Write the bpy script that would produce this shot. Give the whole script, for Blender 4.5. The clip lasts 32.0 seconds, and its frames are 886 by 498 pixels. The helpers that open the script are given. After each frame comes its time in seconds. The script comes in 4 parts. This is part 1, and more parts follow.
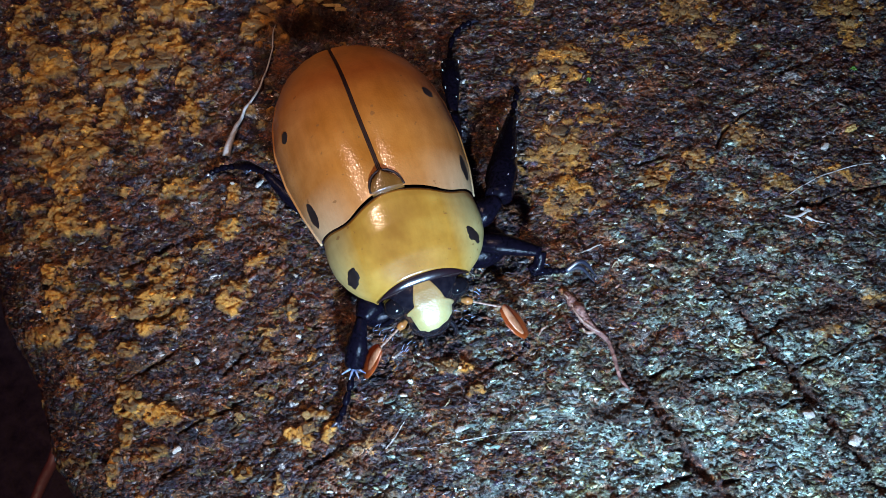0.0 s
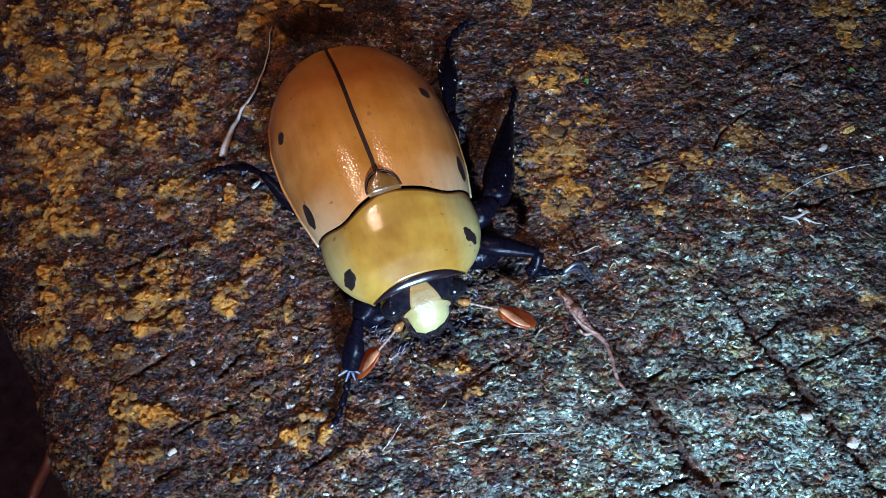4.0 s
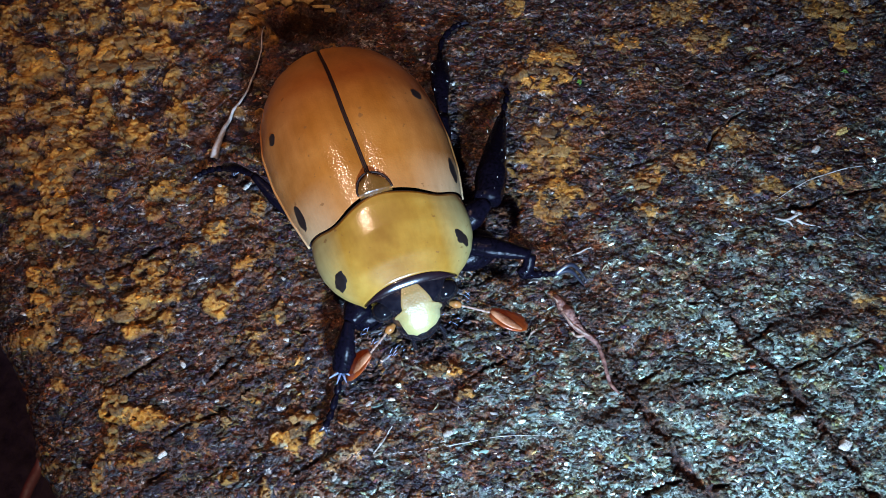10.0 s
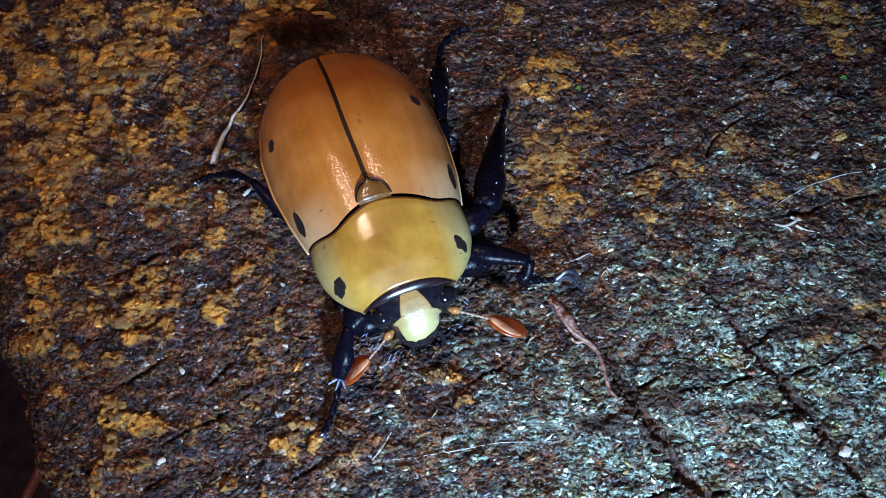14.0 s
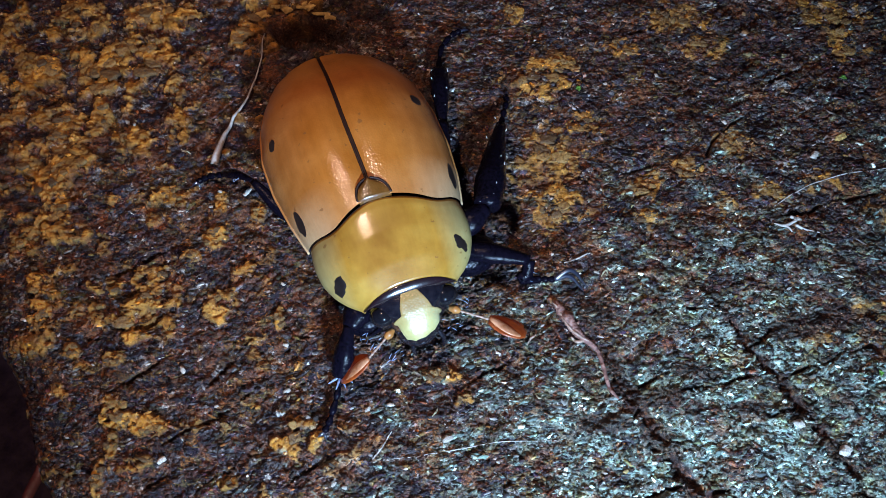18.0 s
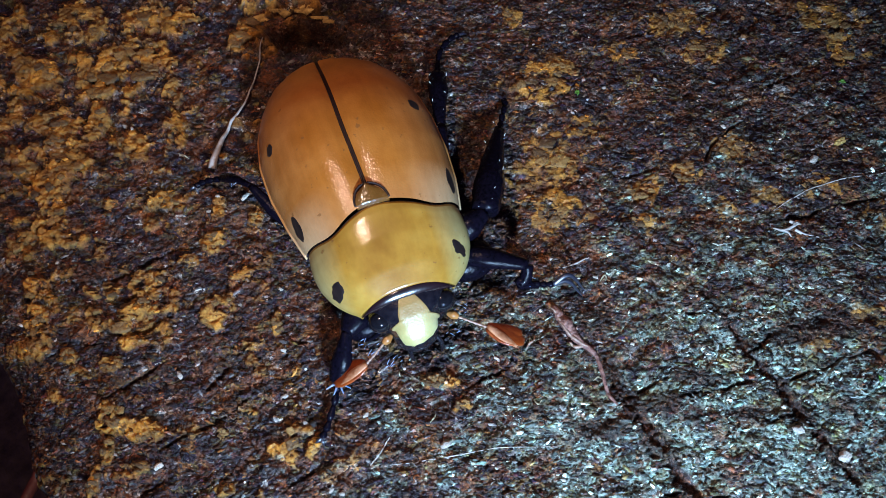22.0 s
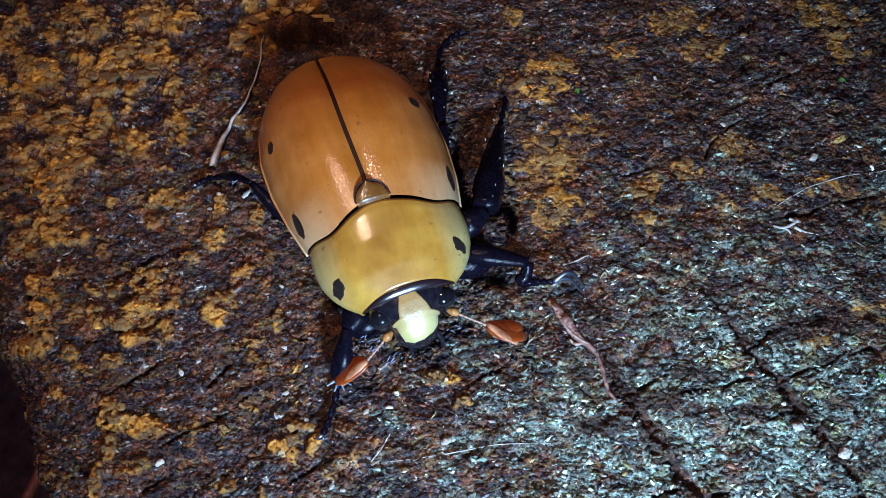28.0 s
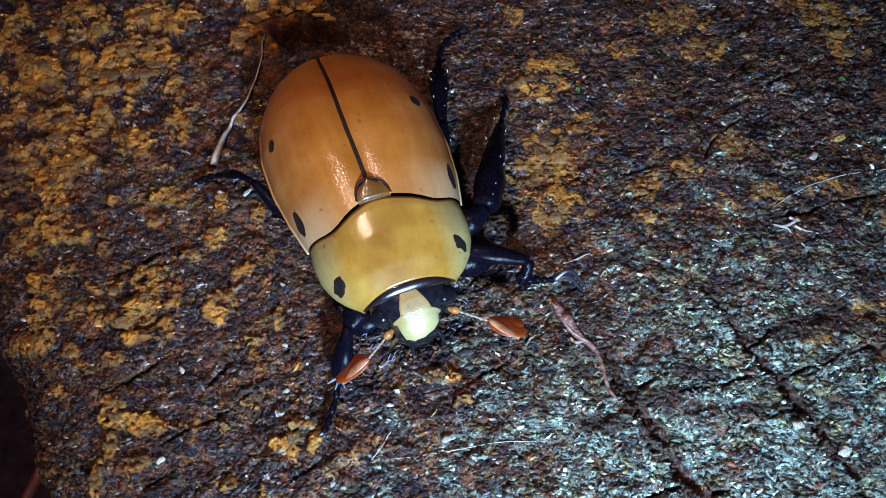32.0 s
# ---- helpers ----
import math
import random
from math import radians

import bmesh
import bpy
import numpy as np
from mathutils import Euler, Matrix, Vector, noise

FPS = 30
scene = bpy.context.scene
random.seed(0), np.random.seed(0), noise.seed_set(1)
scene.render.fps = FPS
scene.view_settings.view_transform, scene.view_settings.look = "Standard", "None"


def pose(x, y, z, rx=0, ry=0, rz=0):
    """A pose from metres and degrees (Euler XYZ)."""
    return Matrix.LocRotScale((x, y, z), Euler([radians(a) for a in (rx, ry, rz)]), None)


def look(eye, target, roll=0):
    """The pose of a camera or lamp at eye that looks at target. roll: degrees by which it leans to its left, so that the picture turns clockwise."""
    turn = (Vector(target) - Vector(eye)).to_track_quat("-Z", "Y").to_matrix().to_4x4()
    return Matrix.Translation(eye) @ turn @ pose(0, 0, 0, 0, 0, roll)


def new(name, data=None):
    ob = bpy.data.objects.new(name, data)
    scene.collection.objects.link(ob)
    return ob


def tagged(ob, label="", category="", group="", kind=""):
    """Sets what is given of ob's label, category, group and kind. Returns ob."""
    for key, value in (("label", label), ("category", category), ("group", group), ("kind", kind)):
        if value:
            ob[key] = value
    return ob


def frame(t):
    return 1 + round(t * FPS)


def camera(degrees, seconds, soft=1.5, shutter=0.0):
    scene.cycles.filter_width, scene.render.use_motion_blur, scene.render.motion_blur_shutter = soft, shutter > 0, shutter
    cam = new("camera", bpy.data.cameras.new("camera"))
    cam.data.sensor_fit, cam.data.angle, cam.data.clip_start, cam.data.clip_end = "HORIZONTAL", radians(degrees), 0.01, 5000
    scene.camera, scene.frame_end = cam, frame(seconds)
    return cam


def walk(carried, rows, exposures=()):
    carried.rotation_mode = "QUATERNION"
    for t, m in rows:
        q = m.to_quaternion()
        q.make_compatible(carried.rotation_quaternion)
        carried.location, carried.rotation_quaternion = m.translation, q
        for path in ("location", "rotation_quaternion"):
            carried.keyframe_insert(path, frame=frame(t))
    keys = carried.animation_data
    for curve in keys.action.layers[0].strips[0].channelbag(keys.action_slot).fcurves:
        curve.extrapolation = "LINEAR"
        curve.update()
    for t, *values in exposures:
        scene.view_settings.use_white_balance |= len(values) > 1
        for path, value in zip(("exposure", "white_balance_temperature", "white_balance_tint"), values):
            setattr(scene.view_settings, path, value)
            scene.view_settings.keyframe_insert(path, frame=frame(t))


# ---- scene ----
cam = camera(60, 32.0, soft=0.6)
walk(cam, [
    (0, pose(-0.000560, -0.023361, 0.057838, 21.687, 0.155, 0.003)),
    (0.5, pose(-0.000458, -0.023411, 0.057842, 21.722, 0.191, 0.051)),
    (1, pose(-0.000555, -0.023453, 0.057839, 21.714, 0.136, 0.034)),
    (1.5, pose(-0.000488, -0.023175, 0.057781, 21.532, 0.087, 0.026)),
    (2, pose(-0.000319, -0.023215, 0.057754, 21.577, 0.187, 0.030)),
    (2.5, pose(-0.000430, -0.023162, 0.057725, 21.605, 0.087, -0.002)),
    (3, pose(-0.000407, -0.023119, 0.057662, 21.667, 0.116, -0.037)),
    (3.5, pose(-0.000476, -0.023250, 0.057635, 21.739, 0.025, -0.010)),
    (5.5, pose(-0.000322, -0.023336, 0.057633, 21.872, 0.076, 0.005)),
    (6, pose(-0.000352, -0.023212, 0.057561, 21.874, -0.021, -0.025)),
    (6.5, pose(-0.000210, -0.023199, 0.057574, 21.921, 0.064, 0.011)),
    (7, pose(-0.000280, -0.023269, 0.057596, 21.829, 0.016, -0.009)),
    (7.5, pose(-0.000152, -0.023347, 0.057464, 21.914, 0.030, -0.005)),
    (8, pose(-0.000161, -0.023289, 0.057568, 21.986, 0.012, 0.003)),
    (8.5, pose(-0.000076, -0.023240, 0.057577, 21.962, 0.011, 0.003)),
    (9, pose(0.000000, -0.023226, 0.057485, 22.000, -0.000, 0.000)),
    (9.5, pose(-0.000025, -0.023140, 0.057483, 21.862, -0.059, -0.029)),
    (10, pose(0.000003, -0.023109, 0.057511, 21.803, -0.137, -0.052)),
    (10.5, pose(0.000039, -0.022970, 0.057484, 21.819, -0.131, -0.044)),
    (11, pose(0.000222, -0.023109, 0.057456, 21.974, -0.014, 0.007)),
    (11.5, pose(0.000128, -0.023132, 0.057383, 22.030, -0.106, -0.064)),
    (12, pose(0.000203, -0.023046, 0.057391, 21.983, -0.107, -0.035)),
    (12.5, pose(0.000225, -0.023143, 0.057369, 22.073, -0.129, -0.041)),
    (13, pose(0.000239, -0.023091, 0.057419, 22.070, -0.098, -0.040)),
    (13.5, pose(0.000137, -0.023007, 0.057490, 22.086, -0.128, -0.055)),
    (14, pose(0.000158, -0.023054, 0.057540, 22.192, -0.053, -0.039)),
    (14.5, pose(0.000127, -0.022949, 0.057514, 22.150, -0.068, -0.065)),
    (16.5, pose(0.000200, -0.023485, 0.057396, 22.496, 0.042, -0.011)),
    (17, pose(0.000145, -0.023341, 0.057480, 22.463, -0.004, -0.013)),
    (17.5, pose(0.000215, -0.023197, 0.057560, 22.359, 0.011, -0.011)),
    (18, pose(0.000226, -0.023352, 0.057519, 22.427, 0.034, -0.036)),
    (18.5, pose(0.000256, -0.023206, 0.057427, 22.422, -0.015, -0.019)),
    (19, pose(0.000286, -0.023129, 0.057411, 22.431, -0.041, -0.032)),
    (19.5, pose(0.000292, -0.023190, 0.057387, 22.444, 0.019, -0.043)),
    (20, pose(0.000321, -0.023141, 0.057365, 22.471, -0.023, -0.035)),
    (20.5, pose(0.000326, -0.023050, 0.057365, 22.518, -0.048, -0.051)),
    (21, pose(0.000330, -0.023140, 0.057421, 22.612, 0.009, -0.081)),
    (21.5, pose(0.000311, -0.023214, 0.057341, 22.627, -0.023, -0.046)),
    (22, pose(0.000289, -0.023010, 0.057450, 22.518, -0.032, -0.058)),
    (22.5, pose(0.000238, -0.023021, 0.057512, 22.475, -0.049, -0.067)),
    (23, pose(0.000257, -0.023276, 0.057394, 22.611, -0.038, -0.063)),
    (23.5, pose(0.000233, -0.023276, 0.057435, 22.559, -0.063, -0.034)),
    (24, pose(0.000284, -0.023329, 0.057454, 22.590, -0.013, -0.017)),
    (24.5, pose(0.000368, -0.023363, 0.057398, 22.644, 0.031, -0.019)),
    (25, pose(0.000345, -0.023173, 0.057510, 22.534, 0.054, -0.045)),
    (25.5, pose(0.000276, -0.023272, 0.057503, 22.610, 0.010, -0.070)),
    (27.5, pose(0.000344, -0.023455, 0.057505, 22.679, 0.024, -0.015)),
    (28, pose(0.000321, -0.023352, 0.057474, 22.614, 0.021, -0.024)),
    (28.5, pose(0.000231, -0.023435, 0.057465, 22.651, -0.011, -0.072)),
    (29, pose(0.000242, -0.023384, 0.057461, 22.601, -0.020, -0.050)),
    (29.5, pose(0.000226, -0.023500, 0.057424, 22.654, -0.007, -0.046)),
    (30, pose(0.000321, -0.023616, 0.057424, 22.701, 0.049, -0.012)),
    (30.5, pose(0.000359, -0.023569, 0.057411, 22.644, 0.043, 0.016)),
    (31, pose(0.000287, -0.023652, 0.057454, 22.680, 0.005, 0.013)),
    (31.5, pose(0.000293, -0.023603, 0.057416, 22.674, 0.023, -0.006)),
    (32, pose(0.000260, -0.023551, 0.057492, 22.644, -0.002, 0.006)),
])

# ---------------------------------------------------------------- light
MM = 0.001
world = bpy.data.worlds.new("night_sky")
world.use_nodes = True
world.node_tree.nodes["Background"].inputs[0].default_value = (0.34, 0.22, 0.90, 1)
world.node_tree.nodes["Background"].inputs[1].default_value = 0.06
scene.world = world


def lamp(name, power, colour, size, at, to, cone):
    """A hand-held torch: a spot with a soft edge."""
    data = bpy.data.lights.new(name, "SPOT")
    data.energy, data.color, data.shadow_soft_size = power, colour, size * MM
    data.spot_size, data.spot_blend = radians(cone), 0.9
    ob = new(name, data)
    ob.matrix_world = look([c * MM for c in at], [c * MM for c in to])
    return ob


lamp("warm_torch", 0.113, (1.0, 0.665, 0.505), 2.2, (-19, 5, 68), (-12, -1, 0), 98)
lamp("cool_torch", 1.06, (0.41, 0.65, 1.0), 3.5, (14, -63, 40), (8, -13, 0), 75)


# ---------------------------------------------------------------- helpers
def smooth(a, b, v):
    t = np.clip((v - a) / (b - a), 0, 1)
    return t * t * (3 - 2 * t)


def lattice(i, j, seed):
    h = (i.astype(np.int64) * 374761393 + j.astype(np.int64) * 668265263 + seed * 974711) & 0x7FFFFFFF
    h = ((h ^ (h >> 13)) * 1274126177) & 0x7FFFFFFF
    return ((h ^ (h >> 16)) & 0xFFFFFF) / 0xFFFFFF


def grain(x, y, seed):
    """Smooth noise from 0 to 1, one wave a unit."""
    i, j = np.floor(x), np.floor(y)
    u, v = x - i, y - j
    u, v = u * u * (3 - 2 * u), v * v * (3 - 2 * v)
    a, b = lattice(i, j, seed), lattice(i + 1, j, seed)
    c, d = lattice(i, j + 1, seed), lattice(i + 1, j + 1, seed)
    return (a + (b - a) * u) * (1 - v) + (c + (d - c) * u) * v


def fractal(x, y, seed, octaves=4):
    total, weight, norm = 0, 1.0, 0
    for o in range(octaves):
        total = total + weight * grain(x * 2 ** o + 17 * o, y * 2 ** o - 9 * o, seed + o)
        norm, weight = norm + weight, weight * 0.55
    return total / norm


def cells(x, y, seed):
    """Distance to the joint between cells, and a number for each cell."""
    i, j = np.floor(x), np.floor(y)
    f1, f2, ident = np.full(x.shape, 9.0), np.full(x.shape, 9.0), np.zeros(x.shape)
    for di in (-1, 0, 1):
        for dj in (-1, 0, 1):
            a, b = i + di, j + dj
            d = np.hypot(a + lattice(a, b, seed) - x, b + lattice(a, b, seed + 5) - y)
            near = d < f1
            f2 = np.where(near, f1, np.minimum(f2, d))
            ident = np.where(near, lattice(a, b, seed + 9), ident)
            f1 = np.where(near, d, f1)
    return f2 - f1, ident


def to_line(x, y, points):
    """Distance in the plan from an open line."""
    best = np.full(np.shape(x), 1e3)
    for (ax, ay), (bx, by) in zip(points, points[1:]):
        dx, dy = bx - ax, by - ay
        t = np.clip(((x - ax) * dx + (y - ay) * dy) / (dx * dx + dy * dy), 0, 1)
        best = np.minimum(best, np.hypot(x - ax - t * dx, y - ay - t * dy))
    return best


def mesh_of(name, verts, faces, shade=True):
    """A mesh from points in millimetres."""
    me = bpy.data.meshes.new(name)
    me.from_pydata((np.asarray(verts, float) * MM).tolist(), [], [list(map(int, f)) for f in faces])
    me.validate()
    if shade:
        me.shade_smooth()
    return me


def swayed(me):
    """Bends the front of the body a little to one side, as the beetle sits."""
    for v in me.vertices:
        t = min(1, max(0, (v.co.y / MM + 9) / 9))
        middle = math.exp(-((v.co.x / MM) / 3.2) ** 2) * min(1, max(0, (0.6 - v.co.y / MM) / 1.4))
        v.co.x += MM * middle * (0.26 + 0.18 * t)
        v.co.x -= 0.36 * MM * t * t * (3 - 2 * t) * (1 - 0.12 * max(0, v.co.y / MM - 5))
    return me


def put(me, name, values):
    a = me.attributes.new(name, "FLOAT", "POINT")
    a.data.foreach_set("value", np.asarray(values, np.float32).ravel())


def part(name, me, material, parent, label="", at=None):
    ob = new(name, me)
    if material and not me.materials:
        me.materials.append(material)
    ob.parent = parent
    if at is not None:
        ob.matrix_basis = at
    return tagged(ob, label)


def thing(name, at, label, category, group=""):
    ob = new(name)
    ob.empty_display_size = 0.003
    ob.matrix_basis = at
    return tagged(ob, label, category, group)


def grid_faces(n, m, wrap=False):
    """Quads of a grid of n rows and m columns."""
    out = []
    for i in range(n - 1):
        for j in range(m if wrap else m - 1):
            k = (j + 1) % m
            out.append((i * m + j, i * m + k, (i + 1) * m + k, (i + 1) * m + j))
    return out


def spline(points, n):
    """Points along a smooth line through the given ones."""
    p = [Vector(q) for q in points]
    p = [2 * p[0] - p[1]] + p + [2 * p[-1] - p[-2]]
    out, segs = [], len(p) - 3
    for k in range(n):
        s = k / (n - 1) * segs
        i = min(int(s), segs - 1)
        t = s - i
        a, b, c, d = p[i:i + 4]
        out.append(0.5 * ((2 * b) + (c - a) * t + (2 * a - 5 * b + 4 * c - d) * t * t + (3 * b - a - 3 * c + d) * t ** 3))
    return out


def tube(points, radii, n=14, sides=9, flat=1.0, rough=0.0, seed=0):
    """Verts and faces of a tapered round bar along a line; flat squeezes it in height."""
    rnd = random.Random(seed)
    line = spline(points, n)
    verts = []
    for k, c in enumerate(line):
        way = (line[min(k + 1, n - 1)] - line[max(k - 1, 0)]).normalized()
        side = way.cross(Vector((0, 0, 1)))
        side = side.normalized() if side.length > 1e-4 else Vector((1, 0, 0))
        up = side.cross(way)
        r = float(np.interp(k / (n - 1), np.linspace(0, 1, len(radii)), radii))
        for s in range(sides):
            a = 2 * math.pi * s / sides
            q = r * (1 + rough * (rnd.random() - 0.5))
            verts.append(c + side * (q * math.cos(a)) + up * (q * flat * math.sin(a)))
    faces = grid_faces(n, sides, True)
    faces += [tuple(range(sides))[::-1], tuple(range((n - 1) * sides, n * sides))]
    return [tuple(v) for v in verts], faces


def merged(*pieces):
    verts, faces = [], []
    for v, f in pieces:
        faces += [tuple(i + len(verts) for i in q) for q in f]
        verts += list(v)
    return verts, faces


# ---------------------------------------------------------------- materials
def material(name):
    m = bpy.data.materials.new(name)
    m.use_nodes = True
    t = m.node_tree
    return m, t, t.nodes["Principled BSDF"]


def noise_node(t, scale, detail=4, rough=0.6, stretch=None):
    co = t.nodes.new("ShaderNodeTexCoord")
    n = t.nodes.new("ShaderNodeTexNoise")
    n.inputs["Scale"].default_value, n.inputs["Detail"].default_value, n.inputs["Roughness"].default_value = scale, detail, rough
    src = co.outputs["Object"]
    if stretch:
        mp = t.nodes.new("ShaderNodeMapping")
        mp.inputs["Scale"].default_value = stretch
        t.links.new(src, mp.inputs["Vector"])
        src = mp.outputs["Vector"]
    t.links.new(src, n.inputs["Vector"])
    return n.outputs["Fac"]


def ramp(t, src, *stops):
    r = t.nodes.new("ShaderNodeValToRGB")
    e = r.color_ramp.elements
    while len(e) < len(stops):
        e.new(0.5)
    for el, (at, c) in zip(e, stops):
        el.position, el.color = at, (*c, 1) if len(c) == 3 else c
    t.links.new(src, r.inputs["Fac"])
    return r.outputs["Color"]


def mix(t, fac, a, b, how="MIX"):
    n = t.nodes.new("ShaderNodeMix")
    n.data_type, n.blend_type = "RGBA", how
    for socket, value in ((n.inputs[0], fac), (n.inputs[6], a), (n.inputs[7], b)):
        if isinstance(value, bpy.types.NodeSocket):
            t.links.new(value, socket)
        elif isinstance(value, (int, float)):
            socket.default_value = value
        else:
            socket.default_value = (*value, 1)
    return n.outputs[2]


def calc(t, how, a, b, c=0.0):
    n = t.nodes.new("ShaderNodeMath")
    n.operation, n.use_clamp = how, True
    for socket, value in zip(n.inputs, (a, b, c)):
        if isinstance(value, bpy.types.NodeSocket):
            t.links.new(value, socket)
        else:
            socket.default_value = value
    return n.outputs[0]


def bump(t, bsdf, src, metres, strength=1.0, before=None):
    b = t.nodes.new("ShaderNodeBump")
    b.inputs["Distance"].default_value, b.inputs["Strength"].default_value = metres, strength
    t.links.new(src, b.inputs["Height"])
    if before:
        t.links.new(before, b.inputs["Normal"])
    t.links.new(b.outputs[0], bsdf.inputs["Normal"])
    return b.outputs[0]


def attribute(t, name):
    a = t.nodes.new("ShaderNodeAttribute")
    a.attribute_name = name
    return a.outputs["Fac"]


def bark_material(name, chips=False):
    m, t, b = material(name)
    fine, mid, big = noise_node(t, 5200, 5, 0.7), noise_node(t, 1500, 4, 0.6, (0.6, 1, 1)), noise_node(t, 260, 3)
    if chips:
        geo = t.nodes.new("ShaderNodeNewGeometry")
        one = geo.outputs["Random Per Island"]
        two = t.nodes.new("ShaderNodeTexWhiteNoise")
        two.noise_dimensions = "1D"
        t.links.new(one, two.inputs["W"])
    co = t.nodes.new("ShaderNodeTexCoord")
    shift = t.nodes.new("ShaderNodeMix")
    shift.data_type, shift.blend_type = "RGBA", "LINEAR_LIGHT"
    wave = t.nodes.new("ShaderNodeTexNoise")
    wave.inputs["Scale"].default_value, wave.inputs["Detail"].default_value = 1400, 4
    shift.inputs[0].default_value = 0.0009
    squash = t.nodes.new("ShaderNodeMapping")
    squash.inputs["Scale"].default_value = (0.62, 1.0, 1.0)
    cell = t.nodes.new("ShaderNodeTexVoronoi")
    cell.inputs["Scale"].default_value = 1500
    t.links.new(co.outputs["Object"], wave.inputs["Vector"])
    t.links.new(co.outputs["Object"], shift.inputs[6])
    t.links.new(wave.outputs["Color"], shift.inputs[7])
    t.links.new(shift.outputs[2], squash.inputs["Vector"])
    t.links.new(squash.outputs["Vector"], cell.inputs["Vector"])
    split = t.nodes.new("ShaderNodeSeparateColor")
    t.links.new(cell.outputs["Color"], split.inputs[0])
    patchy = ramp(t, split.outputs[0], (0.0, (0.008, 0.004, 0.009)), (0.24, (0.020, 0.010, 0.018)), (0.38, (0.120, 0.036, 0.012)), (0.50, (0.050, 0.022, 0.013)), (0.62, (0.060, 0.044, 0.012)), (0.75, (0.155, 0.062, 0.013)), (0.85, (0.036, 0.031, 0.040)), (0.95, (0.080, 0.072, 0.072)), (1.0, (0.30, 0.27, 0.23)))
    dark = mix(t, 1.0, patchy, ramp(t, fine, (0.36, (0.14, 0.13, 0.16)), (0.52, (0.70, 0.68, 0.68)), (0.68, (2.4, 2.35, 2.3))), "MULTIPLY")
    rusty = ramp(t, fine, (0.30, (0.19, 0.070, 0.008)), (0.52, (0.32, 0.134, 0.018)), (0.75, (0.42, 0.20, 0.034)))
    rusty = mix(t, ramp(t, noise_node(t, 520, 3), (0.4, (0, 0, 0)), (0.6, (1, 1, 1))), rusty, ramp(t, fine, (0.3, (0.17, 0.075, 0.012)), (0.7, (0.33, 0.17, 0.033))))
    green = ramp(t, fine, (0.36, (0.045, 0.052, 0.038)), (0.50, (0.14, 0.18, 0.145)), (0.68, (0.36, 0.42, 0.36)))
    if chips:
        own = ramp(t, two.outputs["Value"], (0.0, (0.012, 0.007, 0.014)), (0.30, (0.034, 0.020, 0.034)), (0.46, (0.150, 0.052, 0.018)), (0.60, (0.075, 0.070, 0.022)), (0.74, (0.085, 0.055, 0.050)), (0.86, (0.080, 0.085, 0.085)), (0.95, (0.20, 0.20, 0.20)), (1.0, (0.40, 0.37, 0.33)))
        dark = mix(t, 0.62, dark, own)
        green = ramp(t, two.outputs["Value"], (0.0, (0.012, 0.010, 0.014)), (0.30, (0.040, 0.034, 0.020)), (0.45, (0.09, 0.095, 0.040)), (0.62, (0.125, 0.205, 0.17)), (0.86, (0.31, 0.43, 0.37)), (0.95, (0.43, 0.53, 0.47)), (1.0, (0.60, 0.66, 0.60)))
    red = ramp(t, noise_node(t, 420, 4, 0.65), (0.54, (0, 0, 0)), (0.64, (1, 1, 1)))
    col = mix(t, calc(t, "MULTIPLY", red, 0.7), dark, ramp(t, fine, (0.34, (0.035, 0.010, 0.005)), (0.66, (0.22, 0.075, 0.020))))
    col = mix(t, attribute(t, "rust"), col, rusty)
    # red-brown rot; the same dark colour also paints shade in cracks and hollow
    rot_shade = ramp(t, fine, (0.36, (0.004, 0.002, 0.0015)), (0.52, (0.022, 0.007, 0.004)), (0.60, (0.075, 0.024, 0.009)), (0.72, (0.20, 0.09, 0.04)))
    yellow = ramp(t, noise_node(t, 330, 4, 0.65), (0.50, (0, 0, 0)), (0.66, (1, 1, 1)))
    green = mix(t, calc(t, "MULTIPLY", yellow, 0.75), green, ramp(t, fine, (0.3, (0.055, 0.045, 0.014)), (0.7, (0.25, 0.24, 0.09))))
    col = mix(t, attribute(t, "lichen"), col, green)
    stain = ramp(t, noise_node(t, 640, 4, 0.7), (0.57, (0, 0, 0)), (0.63, (1, 1, 1)))
    col = mix(t, calc(t, "MULTIPLY", stain, 0.52), col, ramp(t, fine, (0.3, (0.05, 0.016, 0.009)), (0.7, (0.20, 0.075, 0.03))))
    col = mix(t, attribute(t, "rot_shade"), col, rot_shade)
    pale = ramp(t, fine, (0.64, (0, 0, 0)), (0.71, (1, 1, 1)))
    col = mix(t, calc(t, "MULTIPLY", pale, 0.45), col, (0.42, 0.40, 0.36))
    if chips:
        tone = ramp(t, one, (0.0, (0.16, 0.14, 0.16)), (0.35, (0.36, 0.34, 0.35)), (0.65, (0.85, 0.82, 0.80)), (0.90, (1.5, 1.46, 1.43)), (1.0, (2.9, 2.8, 2.75)))
        col = mix(t, 1.0, col, tone, "MULTIPLY")
    drift = ramp(t, noise_node(t, 1000, 3, 0.6, (0.6, 1.0, 1.0)), (0.36, (0.52, 0.48, 0.50)), (0.50, (1.0, 0.98, 0.97)), (0.64, (1.6, 1.6, 1.55)))
    col = mix(t, 1.0, col, drift, "MULTIPLY")
    t.links.new(col, b.inputs["Base Color"])
    gloss = ramp(t, big, (0.38, (0.28,) * 3), (0.62, (0.66,) * 3))
    if chips:  # a few crumbs are wet and glint
        gloss = mix(t, 1.0, gloss, ramp(t, one, (0.90, (1, 1, 1)), (0.92, (0.3, 0.3, 0.3))), "MULTIPLY")
    t.links.new(gloss, b.inputs["Roughness"])
    b.inputs["Specular IOR Level"].default_value = 0.28
    n = bump(t, b, mid, 0.00016, 1.0)
